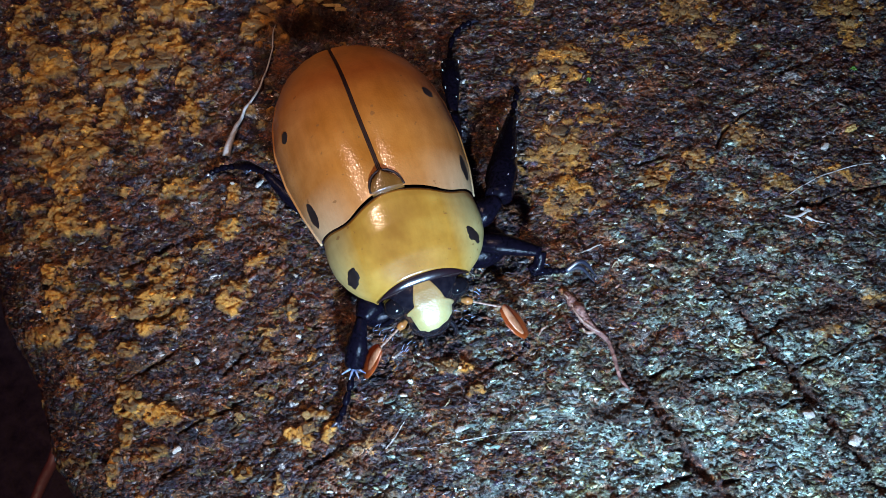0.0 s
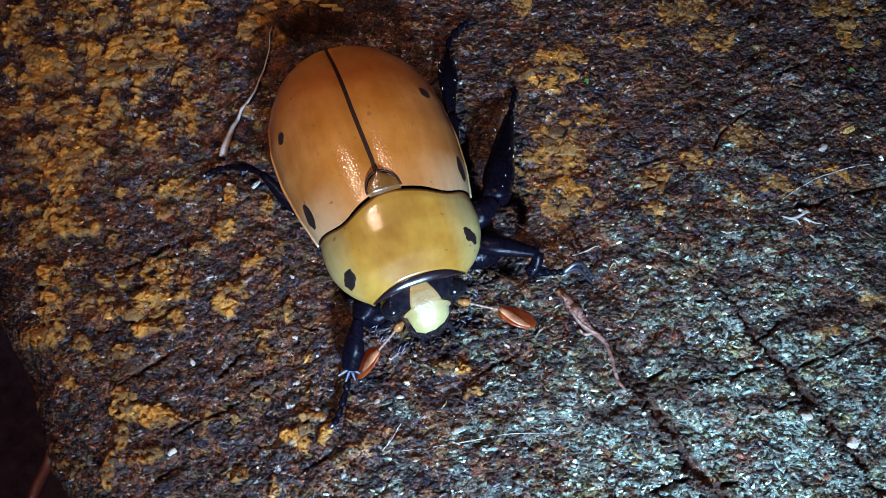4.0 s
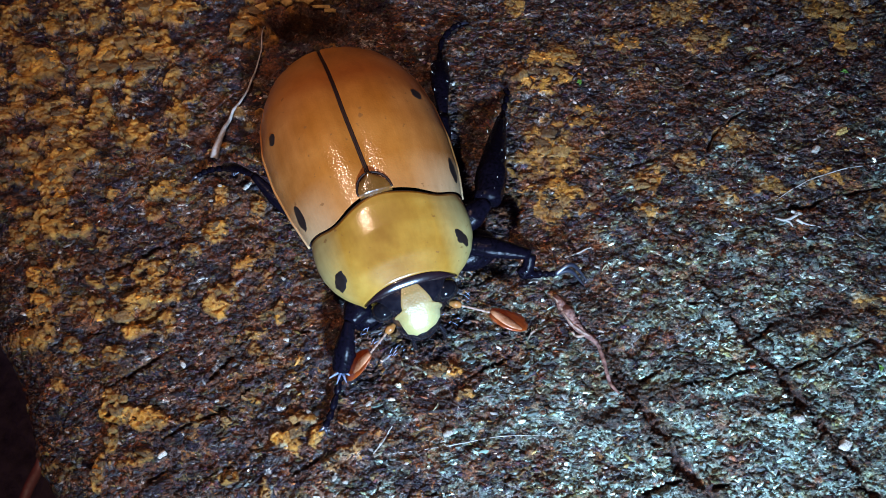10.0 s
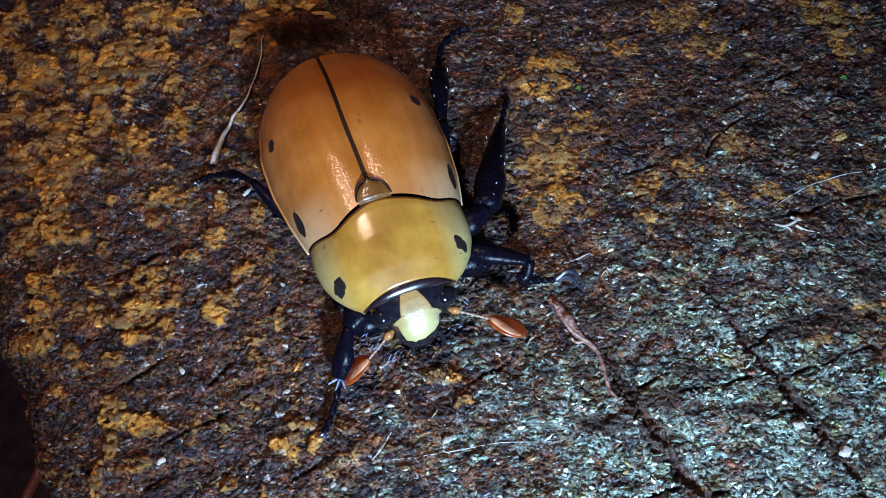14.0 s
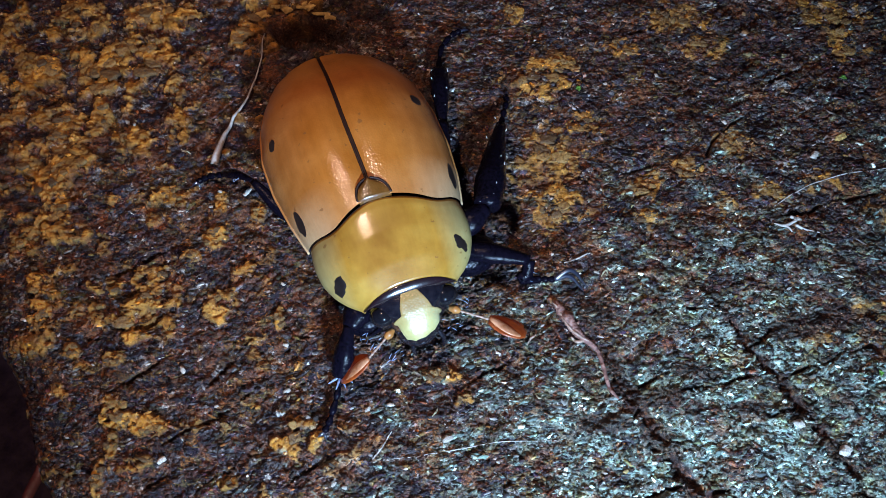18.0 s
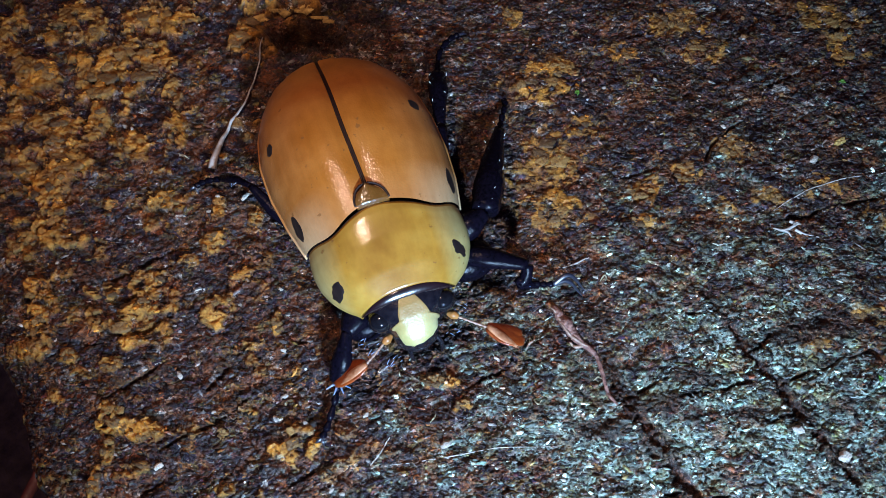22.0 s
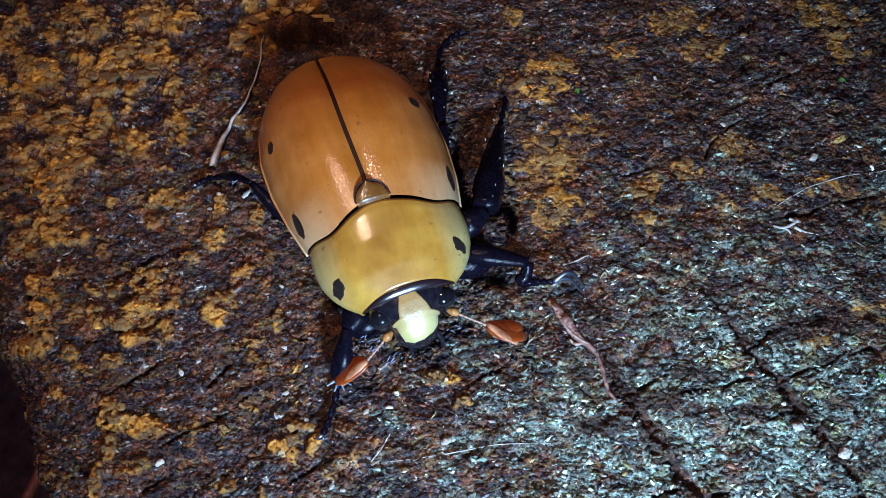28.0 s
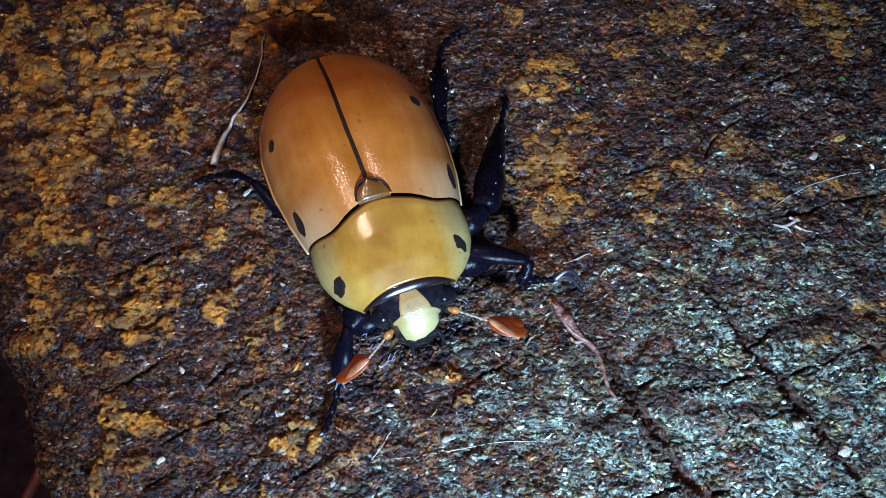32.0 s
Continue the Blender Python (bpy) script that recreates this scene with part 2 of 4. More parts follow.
    bump(t, b, fine, 0.00016, 1.0, n)
    return m


def plain(name, lo, hi, rough=0.4, scale=1500, relief=0.00003, spec=0.5, coat=0.0, by_object=False):
    m, t, b = material(name)
    n = noise_node(t, scale, 4)
    col = ramp(t, n, (0.3, lo), (0.7, hi))
    if by_object:
        info = t.nodes.new("ShaderNodeObjectInfo")
        col = mix(t, 1.0, col, ramp(t, info.outputs["Random"], (0, (0.55, 0.52, 0.5)), (1, (1.35, 1.3, 1.25))), "MULTIPLY")
    t.links.new(col, b.inputs["Base Color"])
    b.inputs["Roughness"].default_value, b.inputs["Specular IOR Level"].default_value = rough, spec
    b.inputs["Coat Weight"].default_value, b.inputs["Coat Roughness"].default_value = coat, 0.12
    t.links.new(bump(t, b, n, relief), b.inputs["Coat Normal"])
    return m


def shell_material(name, lo, mid, hi, pit_scale, pit_depth, edge=None, axis="Y"):
    """A waxy wing case or shield: soft colour drift, tiny pits, a few dark points."""
    m, t, b = material(name)
    drift = noise_node(t, 230, 3, 0.5)
    col = ramp(t, drift, (0.32, lo), (0.5, mid), (0.68, hi))
    pits = t.nodes.new("ShaderNodeTexVoronoi")
    pits.inputs["Scale"].default_value = pit_scale
    co = t.nodes.new("ShaderNodeTexCoord")
    t.links.new(co.outputs["Object"], pits.inputs["Vector"])
    if edge:  # wing cases: front sheen painted into the colour; shield: paler at its sides
        sep = t.nodes.new("ShaderNodeSeparateXYZ")
        t.links.new(co.outputs["Object"], sep.inputs[0])
        along = calc(t, "ABSOLUTE", sep.outputs["X"], 0.0) if axis == "X" else sep.outputs["Y"]
        gain, start = {"Y": (230.0, 0.74), "X": (420.0, -1.40), "-Y": (-900.0, 7.3)}[axis]
        lead = calc(t, "ADD", calc(t, "MULTIPLY_ADD", along, gain, start), calc(t, "MULTIPLY", drift, 0.2))
        if axis == "Y":  # the painted sheen is strongest at the shoulders
            outer = calc(t, "MULTIPLY_ADD", calc(t, "ABSOLUTE", sep.outputs["X"], 0.0), 260.0, -0.70)
            lead = calc(t, "MULTIPLY", lead, calc(t, "MULTIPLY_ADD", outer, 0.85, 0.15))
        col = mix(t, calc(t, "MULTIPLY", ramp(t, lead, (0.0, (0, 0, 0)), (1.0, (1, 1, 1))), 0.8), col, edge)
    streak = ramp(t, noise_node(t, 1500, 3, 0.6, (1.0, 0.08, 1.0)), (0.35, (0.93, 0.92, 0.90)), (0.65, (1.05, 1.05, 1.06)))
    col = mix(t, 1.0, col, streak, "MULTIPLY")
    mottle = ramp(t, noise_node(t, 1000, 4, 0.7), (0.34, (0.94, 0.92, 0.90)), (0.50, (1.0, 1.0, 1.0)), (0.66, (1.04, 1.05, 1.07)))
    col = mix(t, 1.0, col, mottle, "MULTIPLY")
    dots = noise_node(t, 1700, 2)
    point = ramp(t, dots, (0.27, (1, 1, 1)), (0.31, (0, 0, 0)))
    col = mix(t, calc(t, "MULTIPLY", point, 0.6), col, (0.12, 0.05, 0.015))
    t.links.new(col, b.inputs["Base Color"])
    b.inputs["Roughness"].default_value, b.inputs["Specular IOR Level"].default_value = 0.42, 0.10
    b.inputs["Coat Weight"].default_value, b.inputs["Coat Roughness"].default_value = 0.75, 0.16
    b.inputs["Subsurface Weight"].default_value = 0.0
    n = bump(t, b, pits.outputs["Distance"], pit_depth, 0.9)
    t.links.new(n, b.inputs["Coat Normal"])
    n = bump(t, b, pits.outputs["Distance"], pit_depth * 0.3, 0.8)
    bump(t, b, noise_node(t, 500, 2), 0.00002, 0.4, n)
    return m


def plate_material():
    """Ochre bark plates with fine dark fissures."""
    m, t, b = material("ochre_bark_plate")
    fine, mid = noise_node(t, 5200, 5, 0.7), noise_node(t, 900, 4, 0.6)
    col = mix(t, ramp(t, mid, (0.42, (0, 0, 0)), (0.58, (1, 1, 1))), ramp(t, fine, (0.3, (0.08, 0.032, 0.006)), (0.7, (0.27, 0.13, 0.025))), ramp(t, fine, (0.3, (0.10, 0.050, 0.012)), (0.7, (0.32, 0.18, 0.05))))
    info = t.nodes.new("ShaderNodeObjectInfo")
    col = mix(t, 1.0, col, ramp(t, info.outputs["Random"], (0, (0.35, 0.32, 0.32)), (1, (1.2, 1.18, 1.1))), "MULTIPLY")
    geo = t.nodes.new("ShaderNodeNewGeometry")
    wave = t.nodes.new("ShaderNodeMix")
    wave.data_type, wave.blend_type = "RGBA", "LINEAR_LIGHT"
    wave.inputs[0].default_value = 0.0006
    n = t.nodes.new("ShaderNodeTexNoise")
    n.inputs["Scale"].default_value = 2200
    t.links.new(geo.outputs["Position"], n.inputs["Vector"])
    t.links.new(geo.outputs["Position"], wave.inputs[6])
    t.links.new(n.outputs["Color"], wave.inputs[7])
    split = t.nodes.new("ShaderNodeTexVoronoi")
    split.feature = "DISTANCE_TO_EDGE"
    split.inputs["Scale"].default_value = 560
    t.links.new(wave.outputs[2], split.inputs["Vector"])
    gap = ramp(t, split.outputs["Distance"], (0.004, (0.3, 0.3, 0.3)), (0.020, (1, 1, 1)))
    col = mix(t, gap, (0.045, 0.022, 0.012), col)
    t.links.new(col, b.inputs["Base Color"])
    b.inputs["Roughness"].default_value = 0.6
    r = bump(t, b, gap, 0.0001, 0.9)
    r = bump(t, b, mid, 0.0002, 0.8, r)
    bump(t, b, fine, 0.0001, 0.9, r)
    return m


BARK = bark_material("weathered_bark")
CHIPS = bark_material("bark_crumbs", True)
PLATE = plate_material()
PALE_BARK = plain("pale_tan_bark", (0.20, 0.105, 0.018), (0.60, 0.40, 0.12), 0.65, 1300, 0.0005, by_object=True)
SOIL = plain("dry_soil", (0.05, 0.032, 0.03), (0.15, 0.10, 0.085), 0.9, 300, 0.002)
# last colour of the wing case: pale sheen painted along its front
ELYTRA = shell_material("tan_wing_case", (0.225, 0.066, 0.0045), (0.262, 0.083, 0.008), (0.295, 0.102, 0.013), 6400, 0.000021, (0.54, 0.44, 0.26))
SHIELD = shell_material("yellow_shield", (0.175, 0.066, 0.004), (0.245, 0.110, 0.008), (0.29, 0.152, 0.019), 7000, 0.000006, (0.30, 0.262, 0.11), "X")
CREAM = shell_material("cream_face", (0.24, 0.19, 0.06), (0.32, 0.28, 0.11), (0.40, 0.37, 0.18), 6500, 0.000016, (0.17, 0.080, 0.014), "-Y")
CREAM.node_tree.nodes["Principled BSDF"].inputs["Coat Weight"].default_value = 1.0
CREAM.node_tree.nodes["Principled BSDF"].inputs["Coat Roughness"].default_value = 0.34
SCUTE = shell_material("amber_triangle", (0.05, 0.018, 0.003), (0.085, 0.033, 0.005), (0.12, 0.05, 0.009), 5200, 0.00002)
BLACK = plain("glossy_black_chitin", (0.003, 0.003, 0.005), (0.009, 0.008, 0.011), 0.16, 2600, 0.000012, 0.6, 0.5)
COLLAR = plain("polished_black_collar", (0.006, 0.003, 0.004), (0.014, 0.006, 0.007), 0.19, 900, 0.00002, 1.0, 0.7)
LEG = plain("pitted_black_chitin", (0.001, 0.001, 0.002), (0.004, 0.003, 0.007), 0.2, 4200, 0.00004, 0.06, 0.015)
POLISH = plain("polished_black_claw", (0.006, 0.007, 0.014), (0.014, 0.017, 0.03), 0.30, 2600, 0.000004, 1.0, 1.0)
SPOT = plain("matt_black_spot", (0.006, 0.004, 0.004), (0.014, 0.009, 0.008), 0.4)
SEAM = plain("dark_brown_seam", (0.006, 0.0015, 0.001), (0.016, 0.004, 0.001), 0.6, spec=0.25)
EYE = plain("black_eye", (0.003, 0.003, 0.004), (0.006, 0.006, 0.008), 0.07, 4000, 0.000005, 0.7)
PINK = plain("pale_pink_horn", (0.20, 0.06, 0.016), (0.44, 0.22, 0.12), 0.4, 1800, 0.00006, spec=0.4, coat=0.3)
AMBER = plain("amber_horn", (0.11, 0.016, 0.002), (0.23, 0.045, 0.006), 0.35, 1500, 0.00008, spec=0.4, coat=0.6)
HORN = plain("light_amber_horn", (0.19, 0.07, 0.014), (0.30, 0.13, 0.035), 0.35, 1800, 0.00002)
GLINT_HAIR = plain("glint_pale_bristle", (0.40, 0.38, 0.36), (0.6, 0.58, 0.55), 0.35)
SPUR = plain("horny_spur", (0.08, 0.11, 0.19), (0.32, 0.39, 0.54), 0.2, 2600, 0.00001)
FIBRE = plain("pale_dry_fibre", (0.17, 0.14, 0.11), (0.44, 0.41, 0.38), 0.6)
GREY_GRAIN = plain("pale_grain", (0.20, 0.17, 0.14), (0.58, 0.54, 0.47), 0.6, 4500, 0.00012, by_object=True)
CURL = plain("cream_fibre", (0.14, 0.11, 0.06), (0.34, 0.30, 0.19), 0.5, 2600, 0.00004)
TWIG = plain("purplish_twig_bark", (0.045, 0.014, 0.012), (0.27, 0.13, 0.095), 0.6, 2400, 0.0003)
PEEL = plain("pale_peeled_wood", (0.13, 0.075, 0.05), (0.34, 0.23, 0.17), 0.5, 2300, 0.00006)
STEM = plain("red_brown_stem", (0.07, 0.016, 0.010), (0.13, 0.03, 0.016), 0.5, 700, 0.0002)

# ---------------------------------------------------------------- the log
RUST_BANK = [(-32.9, 22.9, 2.8, 2.2), (-39.4, 22.8, 1.0, 2.5), (-27.0, 22.9, 2.6, 2.4), (-23.9, 23.9, 1.6, 1.0), (-29.9, 18.9, 3.0, 2.3), (-29.3, 16.6, 2.8, 1.9), (-25.9, 18.9, 1.8, 2.6), (-36.2, 17.2, 2.3, 2.3), (-37.6, 14.6, 1.1, 2.6), (-33.8, 12.3, 1.7, 1.4), (-32.5, 11.3, 1.7, 1.6), (-33.6, 8.2, 2.3, 2.2), (-31.1, 7.9, 1.3, 1.3), (-32.3, 5.8, 1.6, 1.3), (-31.5, 2.9, 1.4, 2.1), (-33.4, 1.7, 1.3, 1.4), (-35.8, 5.8, 1.0, 0.6), (-25.8, 10.4, 1.9, 1.3), (-22.9, 11.6, 1.0, 1.9), (-29.5, 12.9, 0.9, 1.6), (-23.3, 15.6, 0.8, 1.1), (-22.3, 5.2, 1.9, 0.7), (-15.0, 3.6, 0.5, 0.9), (-18.4, 1.2, 1.0, 0.8)]
RUST_NEAR_EDGE = [(-29.4, 1.4, 1.1, 0.9), (-16.8, 20.4, 1.8, 1.5), (-23.5, -5.0, 2.6, 1.9), (-26.8, -5.0, 0.7, 1.1), (-23.2, -2.1, 1.6, 0.8), (-26.3, -2.9, 1.3, 0.7), (-31.4, -6.6, 1.4, 2.3), (-17.0, -4.5, 1.1, 1.5), (-12.6, -5.8, 0.3, 0.9), (-23.8, -12.7, 1.2, 1.2), (-21.5, -13.7, 1.2, 0.7), (-24.9, -8.8, 0.8, 0.6), (-10.3, -14.8, 1.7, 1.4), (-15.4, -17.8, 0.7, 0.5), (-24.1, -15.1, 0.4, 1.0), (-24.7, -17.4, 0.4, 1.3), (-15.8, -13.9, 0.5, 0.5), (-28.3, -8.1, 0.8, 0.5), (-20.1, -0.4, 0.8, 0.5), (-32.0, -2.6, 0.5, 1.6), (-14.5, 24.5, 3.1, 0.9), (-0.0, -10.0, 1.2, 0.7), (1.7, -11.9, 0.8, 0.4)]
RUST_FAR_SIDE = [(9.1, 8.9, 2.2, 2.8), (9.5, 4.4, 2.3, 1.7), (12.6, 12.3, 1.7, 1.0), (17.5, 6.5, 1.3, 1.4), (16.8, 3.0, 1.3, 0.9), (25.0, 10.4, 1.6, 1.3), (20.9, 7.8, 1.0, 0.9), (23.5, 4.4, 1.0, 0.8), (31.7, 6.5, 1.6, 1.0), (27.8, 5.7, 1.2, 0.7), (21.0, 24.0, 2.1, 1.4), (23.0, 23.5, 1.4, 1.3), (16.5, 20.2, 1.0, 1.5), (24.4, 20.6, 1.6, 1.1), (36.0, 24.0, 3.1, 1.5), (37.1, 21.0, 1.9, 1.6), (8.5, 16.9, 2.2, 2.1), (11.0, 18.1, 1.4, 1.2), (6.6, 24.0, 0.8, 0.8), (36.0, 4.0, 0.8, 1.3), (33.5, -4.7, 1.4, 0.9), (29.2, -7.3, 1.3, 0.6)]
SOIL_PATCHES = [(27.4, -6.3, 1.8, 0.8), (19.6, -9.8, 1.6, 0.5), (23.2, -12.3, 1.1, 0.4), (17.0, -11.6, 1.1, 0.7), (12.2, -13.5, 1.7, 0.7), (12.1, -5.3, 1.1, 1.0), (31.0, -5.5, 1.3, 0.9)]
FURROWS = [[(12.8, -8.2), (13.6, -10.7), (14.9, -12.7), (16.4, -14.8), (17.8, -16.9), (19.0, -18.7), (19.6, -19.7)], [(21.0, -2.8), (22.1, -4.3), (23.4, -6.1), (24.1, -7.7), (25.2, -9.2), (26.1, -10.5), (27.3, -12.4), (28.4, -14.2), (29.1, -15.5), (30.2, -17.3), (31.2, -19.1)]]
CRACKS_NEAR_EDGE = [[(-28.9, -2.8), (-26.5, -2.0), (-24.8, -1.2), (-23.2, -0.3), (-20.9, 0.9)], [(-25.6, -4.1), (-24.0, -3.3)], [(-27.2, -7.1), (-24.5, -6.7), (-22.8, -6.2), (-21.0, -5.0)], [(-25.2, -11.6), (-23.4, -10.3), (-21.5, -8.8)], [(-20.4, -15.0), (-18.6, -14.0), (-16.8, -13.1), (-15.5, -12.3), (-14.6, -11.4)], [(-17.6, -10.6), (-16.3, -9.1)], [(-15.5, -7.8), (-14.5, -7.0)], [(-17.8, -18.5), (-16.8, -17.6), (-15.3, -16.9)], [(-21.1, -18.2), (-19.6, -17.1)], [(-11.0, -17.8), (-9.0, -16.7)], [(-11.5, -7.6), (-9.9, -6.6)], [(-31.3, 4.0), (-30.3, 5.0)], [(-32.6, 2.0), (-31.8, 2.9)], [(-34.7, 13.9), (-33.7, 14.9)], [(1.9, -10.6), (3.9, -9.6), (5.2, -9.0)], [(-12.0, -8.1), (-10.6, -6.8)]]
CRACKS_LICHEN = [[(14.8, -11.1), (16.1, -10.3), (17.4, -9.6)], [(19.4, -18.7), (21.4, -18.1)], [(14.5, -19.1), (16.2, -18.4), (17.6, -18.1)], [(26.0, -10.2), (27.6, -9.5), (29.7, -8.9), (31.8, -8.0), (33.9, -7.6)], [(24.2, -7.4), (25.2, -7.0), (25.8, -6.4)], [(28.2, -15.0), (26.6, -16.4)], [(18.0, -11.1), (20.7, -10.7), (22.8, -10.2), (24.9, -9.5)], [(24.3, -12.9), (26.8, -12.5)], [(18.8, -4.4), (22.1, -4.3)]]
CRACKS_FAR_SIDE = [[(22.6, 8.9), (23.8, 10.8), (26.0, 12.7), (26.7, 13.2)], [(27.4, 3.3), (30.0, 3.6), (32.7, 4.7), (36.6, 5.4)], [(36.8, 22.9), (40.7, 24.7)], [(33.5, 12.7), (35.4, 13.6)], [(18.5, 16.0), (20.6, 16.7), (22.5, 16.0)], [(29.2, 16.6), (32.1, 17.8)], [(17.0, 21.6), (20.2, 23.1)], [(27.4, 22.3), (29.3, 23.4)], [(15.5, 4.7), (18.1, 6.1)], [(15.4, 7.5), (18.3, 8.4)]]
CRACKS = [(0.70, FURROWS[0]), (0.42, FURROWS[1])] + [(0.2, line) for line in CRACKS_NEAR_EDGE + CRACKS_LICHEN + CRACKS_FAR_SIDE]
GRAINS_DRY = [(26.5, -13.7, 0.5), (29.7, -15.6, 0.65), (31.9, 9.0, 0.45), (29.4, 3.0, 0.29), (31.9, 8.9, 0.29), (19.3, 17.2, 0.25), (10.3, 24.5, 0.25), (28.1, 13.4, 0.21), (-1.6, 18.4, 0.21), (-3.7, -12.3, 0.25), (-19.7, -8.0, 0.34), (-19.6, -9.6, 0.34), (-20.3, -16.2, 0.38), (-11.6, -11.1, 0.29), (-16.8, -12.3, 0.21), (-11.9, -7.6, 0.25), (24.7, 12.3, 0.29), (-9.8, -13.2, 0.25), (0.5, -14.8, 0.46), (-5.4, -12.6, 0.25), (-6.8, -18.2, 0.25), (-15.5, -3.9, 0.34), (-16.0, 5.2, 0.38), (-18.1, 5.1, 0.25)]
GRAINS_DAMP = [(-18.9, 4.0, 0.25), (14.0, 7.8, 0.21), (13.6, 6.1, 0.29), (-12.5, -2.7, 0.17), (12.5, -1.6, 0.21), (6.0, -6.6, 0.17), (23.2, 15.7, 0.17), (8.6, 20.9, 0.17), (-3.0, -6.6, 0.13), (4.8, 14.0, 0.17), (4.2, -16.4, 0.17), (9.1, -17.2, 0.21), (15.0, -7.1, 0.21), (22.8, -15.6, 0.21), (15.7, -16.4, 0.21), (-7.6, -18.0, 0.25), (20.5, -1.0, 0.17), (-27.2, 12.3, 0.28), (-26.2, 11.6, 0.22)]

HOLLOW = (-11.9, 21.6, 3.6, 1.9)


def beyond_edge(x, y):
    """How far a place lies beyond the log's shoulder, in mm."""
    return (x + 33.2) * -0.872 + (y + 13.1) * -0.489 + 0.35 * np.sin(y * 0.55 + 1.2)


def lump_at(x, y):
    """Rounded lumps of loose bark, about a millimetre across."""
    gap, ident = cells(x * 0.95 + 0.8 * fractal(x * 1.7, y * 1.7, 91, 2), y * 1.05 + 0.8 * fractal(x * 1.7, y * 1.7, 92, 2), 93)
    return smooth(-0.04, 0.10, gap) * (0.5 + 0.5 * smooth(0.05, 0.25, ident))


def in_patches(x, y, patches, ragged):
    """1 inside the ragged round patches, 0 outside."""
    r = np.zeros(np.shape(x))
    for cx, cy, a, b in patches:
        r = np.maximum(r, smooth(1.22, 0.98, np.hypot((x - cx) / a, (y - cy) / b) + ragged))
    return r


def rust_at(x, y):
    torn = (fractal(x * 0.8, y * 0.8, 37, 4) - 0.5) * 1.5
    bank = in_patches(x, y, RUST_BANK, torn * 1.25)
    rest = in_patches(x, y, RUST_NEAR_EDGE, torn * 1.1)
    far = in_patches(x, y, RUST_FAR_SIDE, torn * 1.3)
    bits = smooth(0.65, 0.70, fractal(x * 0.55 + 4, y * 0.65, 43, 5)) * smooth(6, -16, x) * 0.8
    clump = fractal(x * 1.1, y * 1.2, 47, 4)
    whole = np.maximum(np.maximum(bank, rest) * smooth(0.41, 0.49, clump), far * smooth(0.36, 0.50, clump) * 0.88)
    return np.clip(np.maximum(whole, bits * smooth(0.36, 0.5, clump)) * (0.25 + 0.75 * lump_at(x, y)), 0, 1)


def crack_at(x, y, lines=None):
    """1 in the bottom of a crack; each crack wanders, widens and narrows."""
    wob = (fractal(x * 1.2, y * 1.2, 21, 3) - 0.5) * 0.9
    gape = 0.25 + 1.25 * smooth(0.3, 0.7, fractal(x * 0.9, y * 0.9, 71, 3))
    torn = (fractal(x * 4.2, y * 4.2, 73, 2) - 0.5)
    c = np.zeros(np.shape(x))
    for wide, line in lines or CRACKS:
        near = to_line(x + wob, y + wob, line) + wide * 0.7 * torn
        c = np.maximum(c, smooth(wide * gape, wide * gape * 0.35, near))
    return c


def rot_shade_at(x, y):
    """Red-brown rot along the two long furrows and in a few bare patches; also shade painted into the hollow and the
    thin cracks.
    """
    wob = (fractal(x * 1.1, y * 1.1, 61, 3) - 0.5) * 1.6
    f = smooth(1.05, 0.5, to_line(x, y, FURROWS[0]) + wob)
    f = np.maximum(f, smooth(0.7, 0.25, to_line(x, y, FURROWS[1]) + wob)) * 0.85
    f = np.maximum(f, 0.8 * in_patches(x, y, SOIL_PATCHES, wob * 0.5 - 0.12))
    # the hollow's shade, put in as dark colour
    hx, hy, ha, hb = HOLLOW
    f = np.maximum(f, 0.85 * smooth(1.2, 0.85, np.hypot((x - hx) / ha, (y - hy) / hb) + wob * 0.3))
    # shade inside the thin cracks, put in as dark colour
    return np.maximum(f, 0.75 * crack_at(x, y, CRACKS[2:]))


def lichen_at(x, y):
    lead = np.clip((x * 0.57 - y * 0.62 + 6.0) / 25, 0, 1)
    lead = lead * (1 - 0.4 * smooth(22, 34, x) * smooth(-13, -5, y))
    patch = fractal(x * 0.5, y * 0.8, 53, 4)
    specks = fractal(x * 2.2, y * 3.5, 59, 3)
    blotch = 0.42 + 0.58 * smooth(0.40, 0.52, fractal(x * 1.0, y * 1.5, 57, 4))
    return (1 - crack_at(x, y)) * blotch * np.clip(smooth(0.72 - 0.42 * lead, 0.85 - 0.35 * lead, patch * 0.55 + specks * 0.45) * (0.35 + 0.65 * lead), 0, 1)


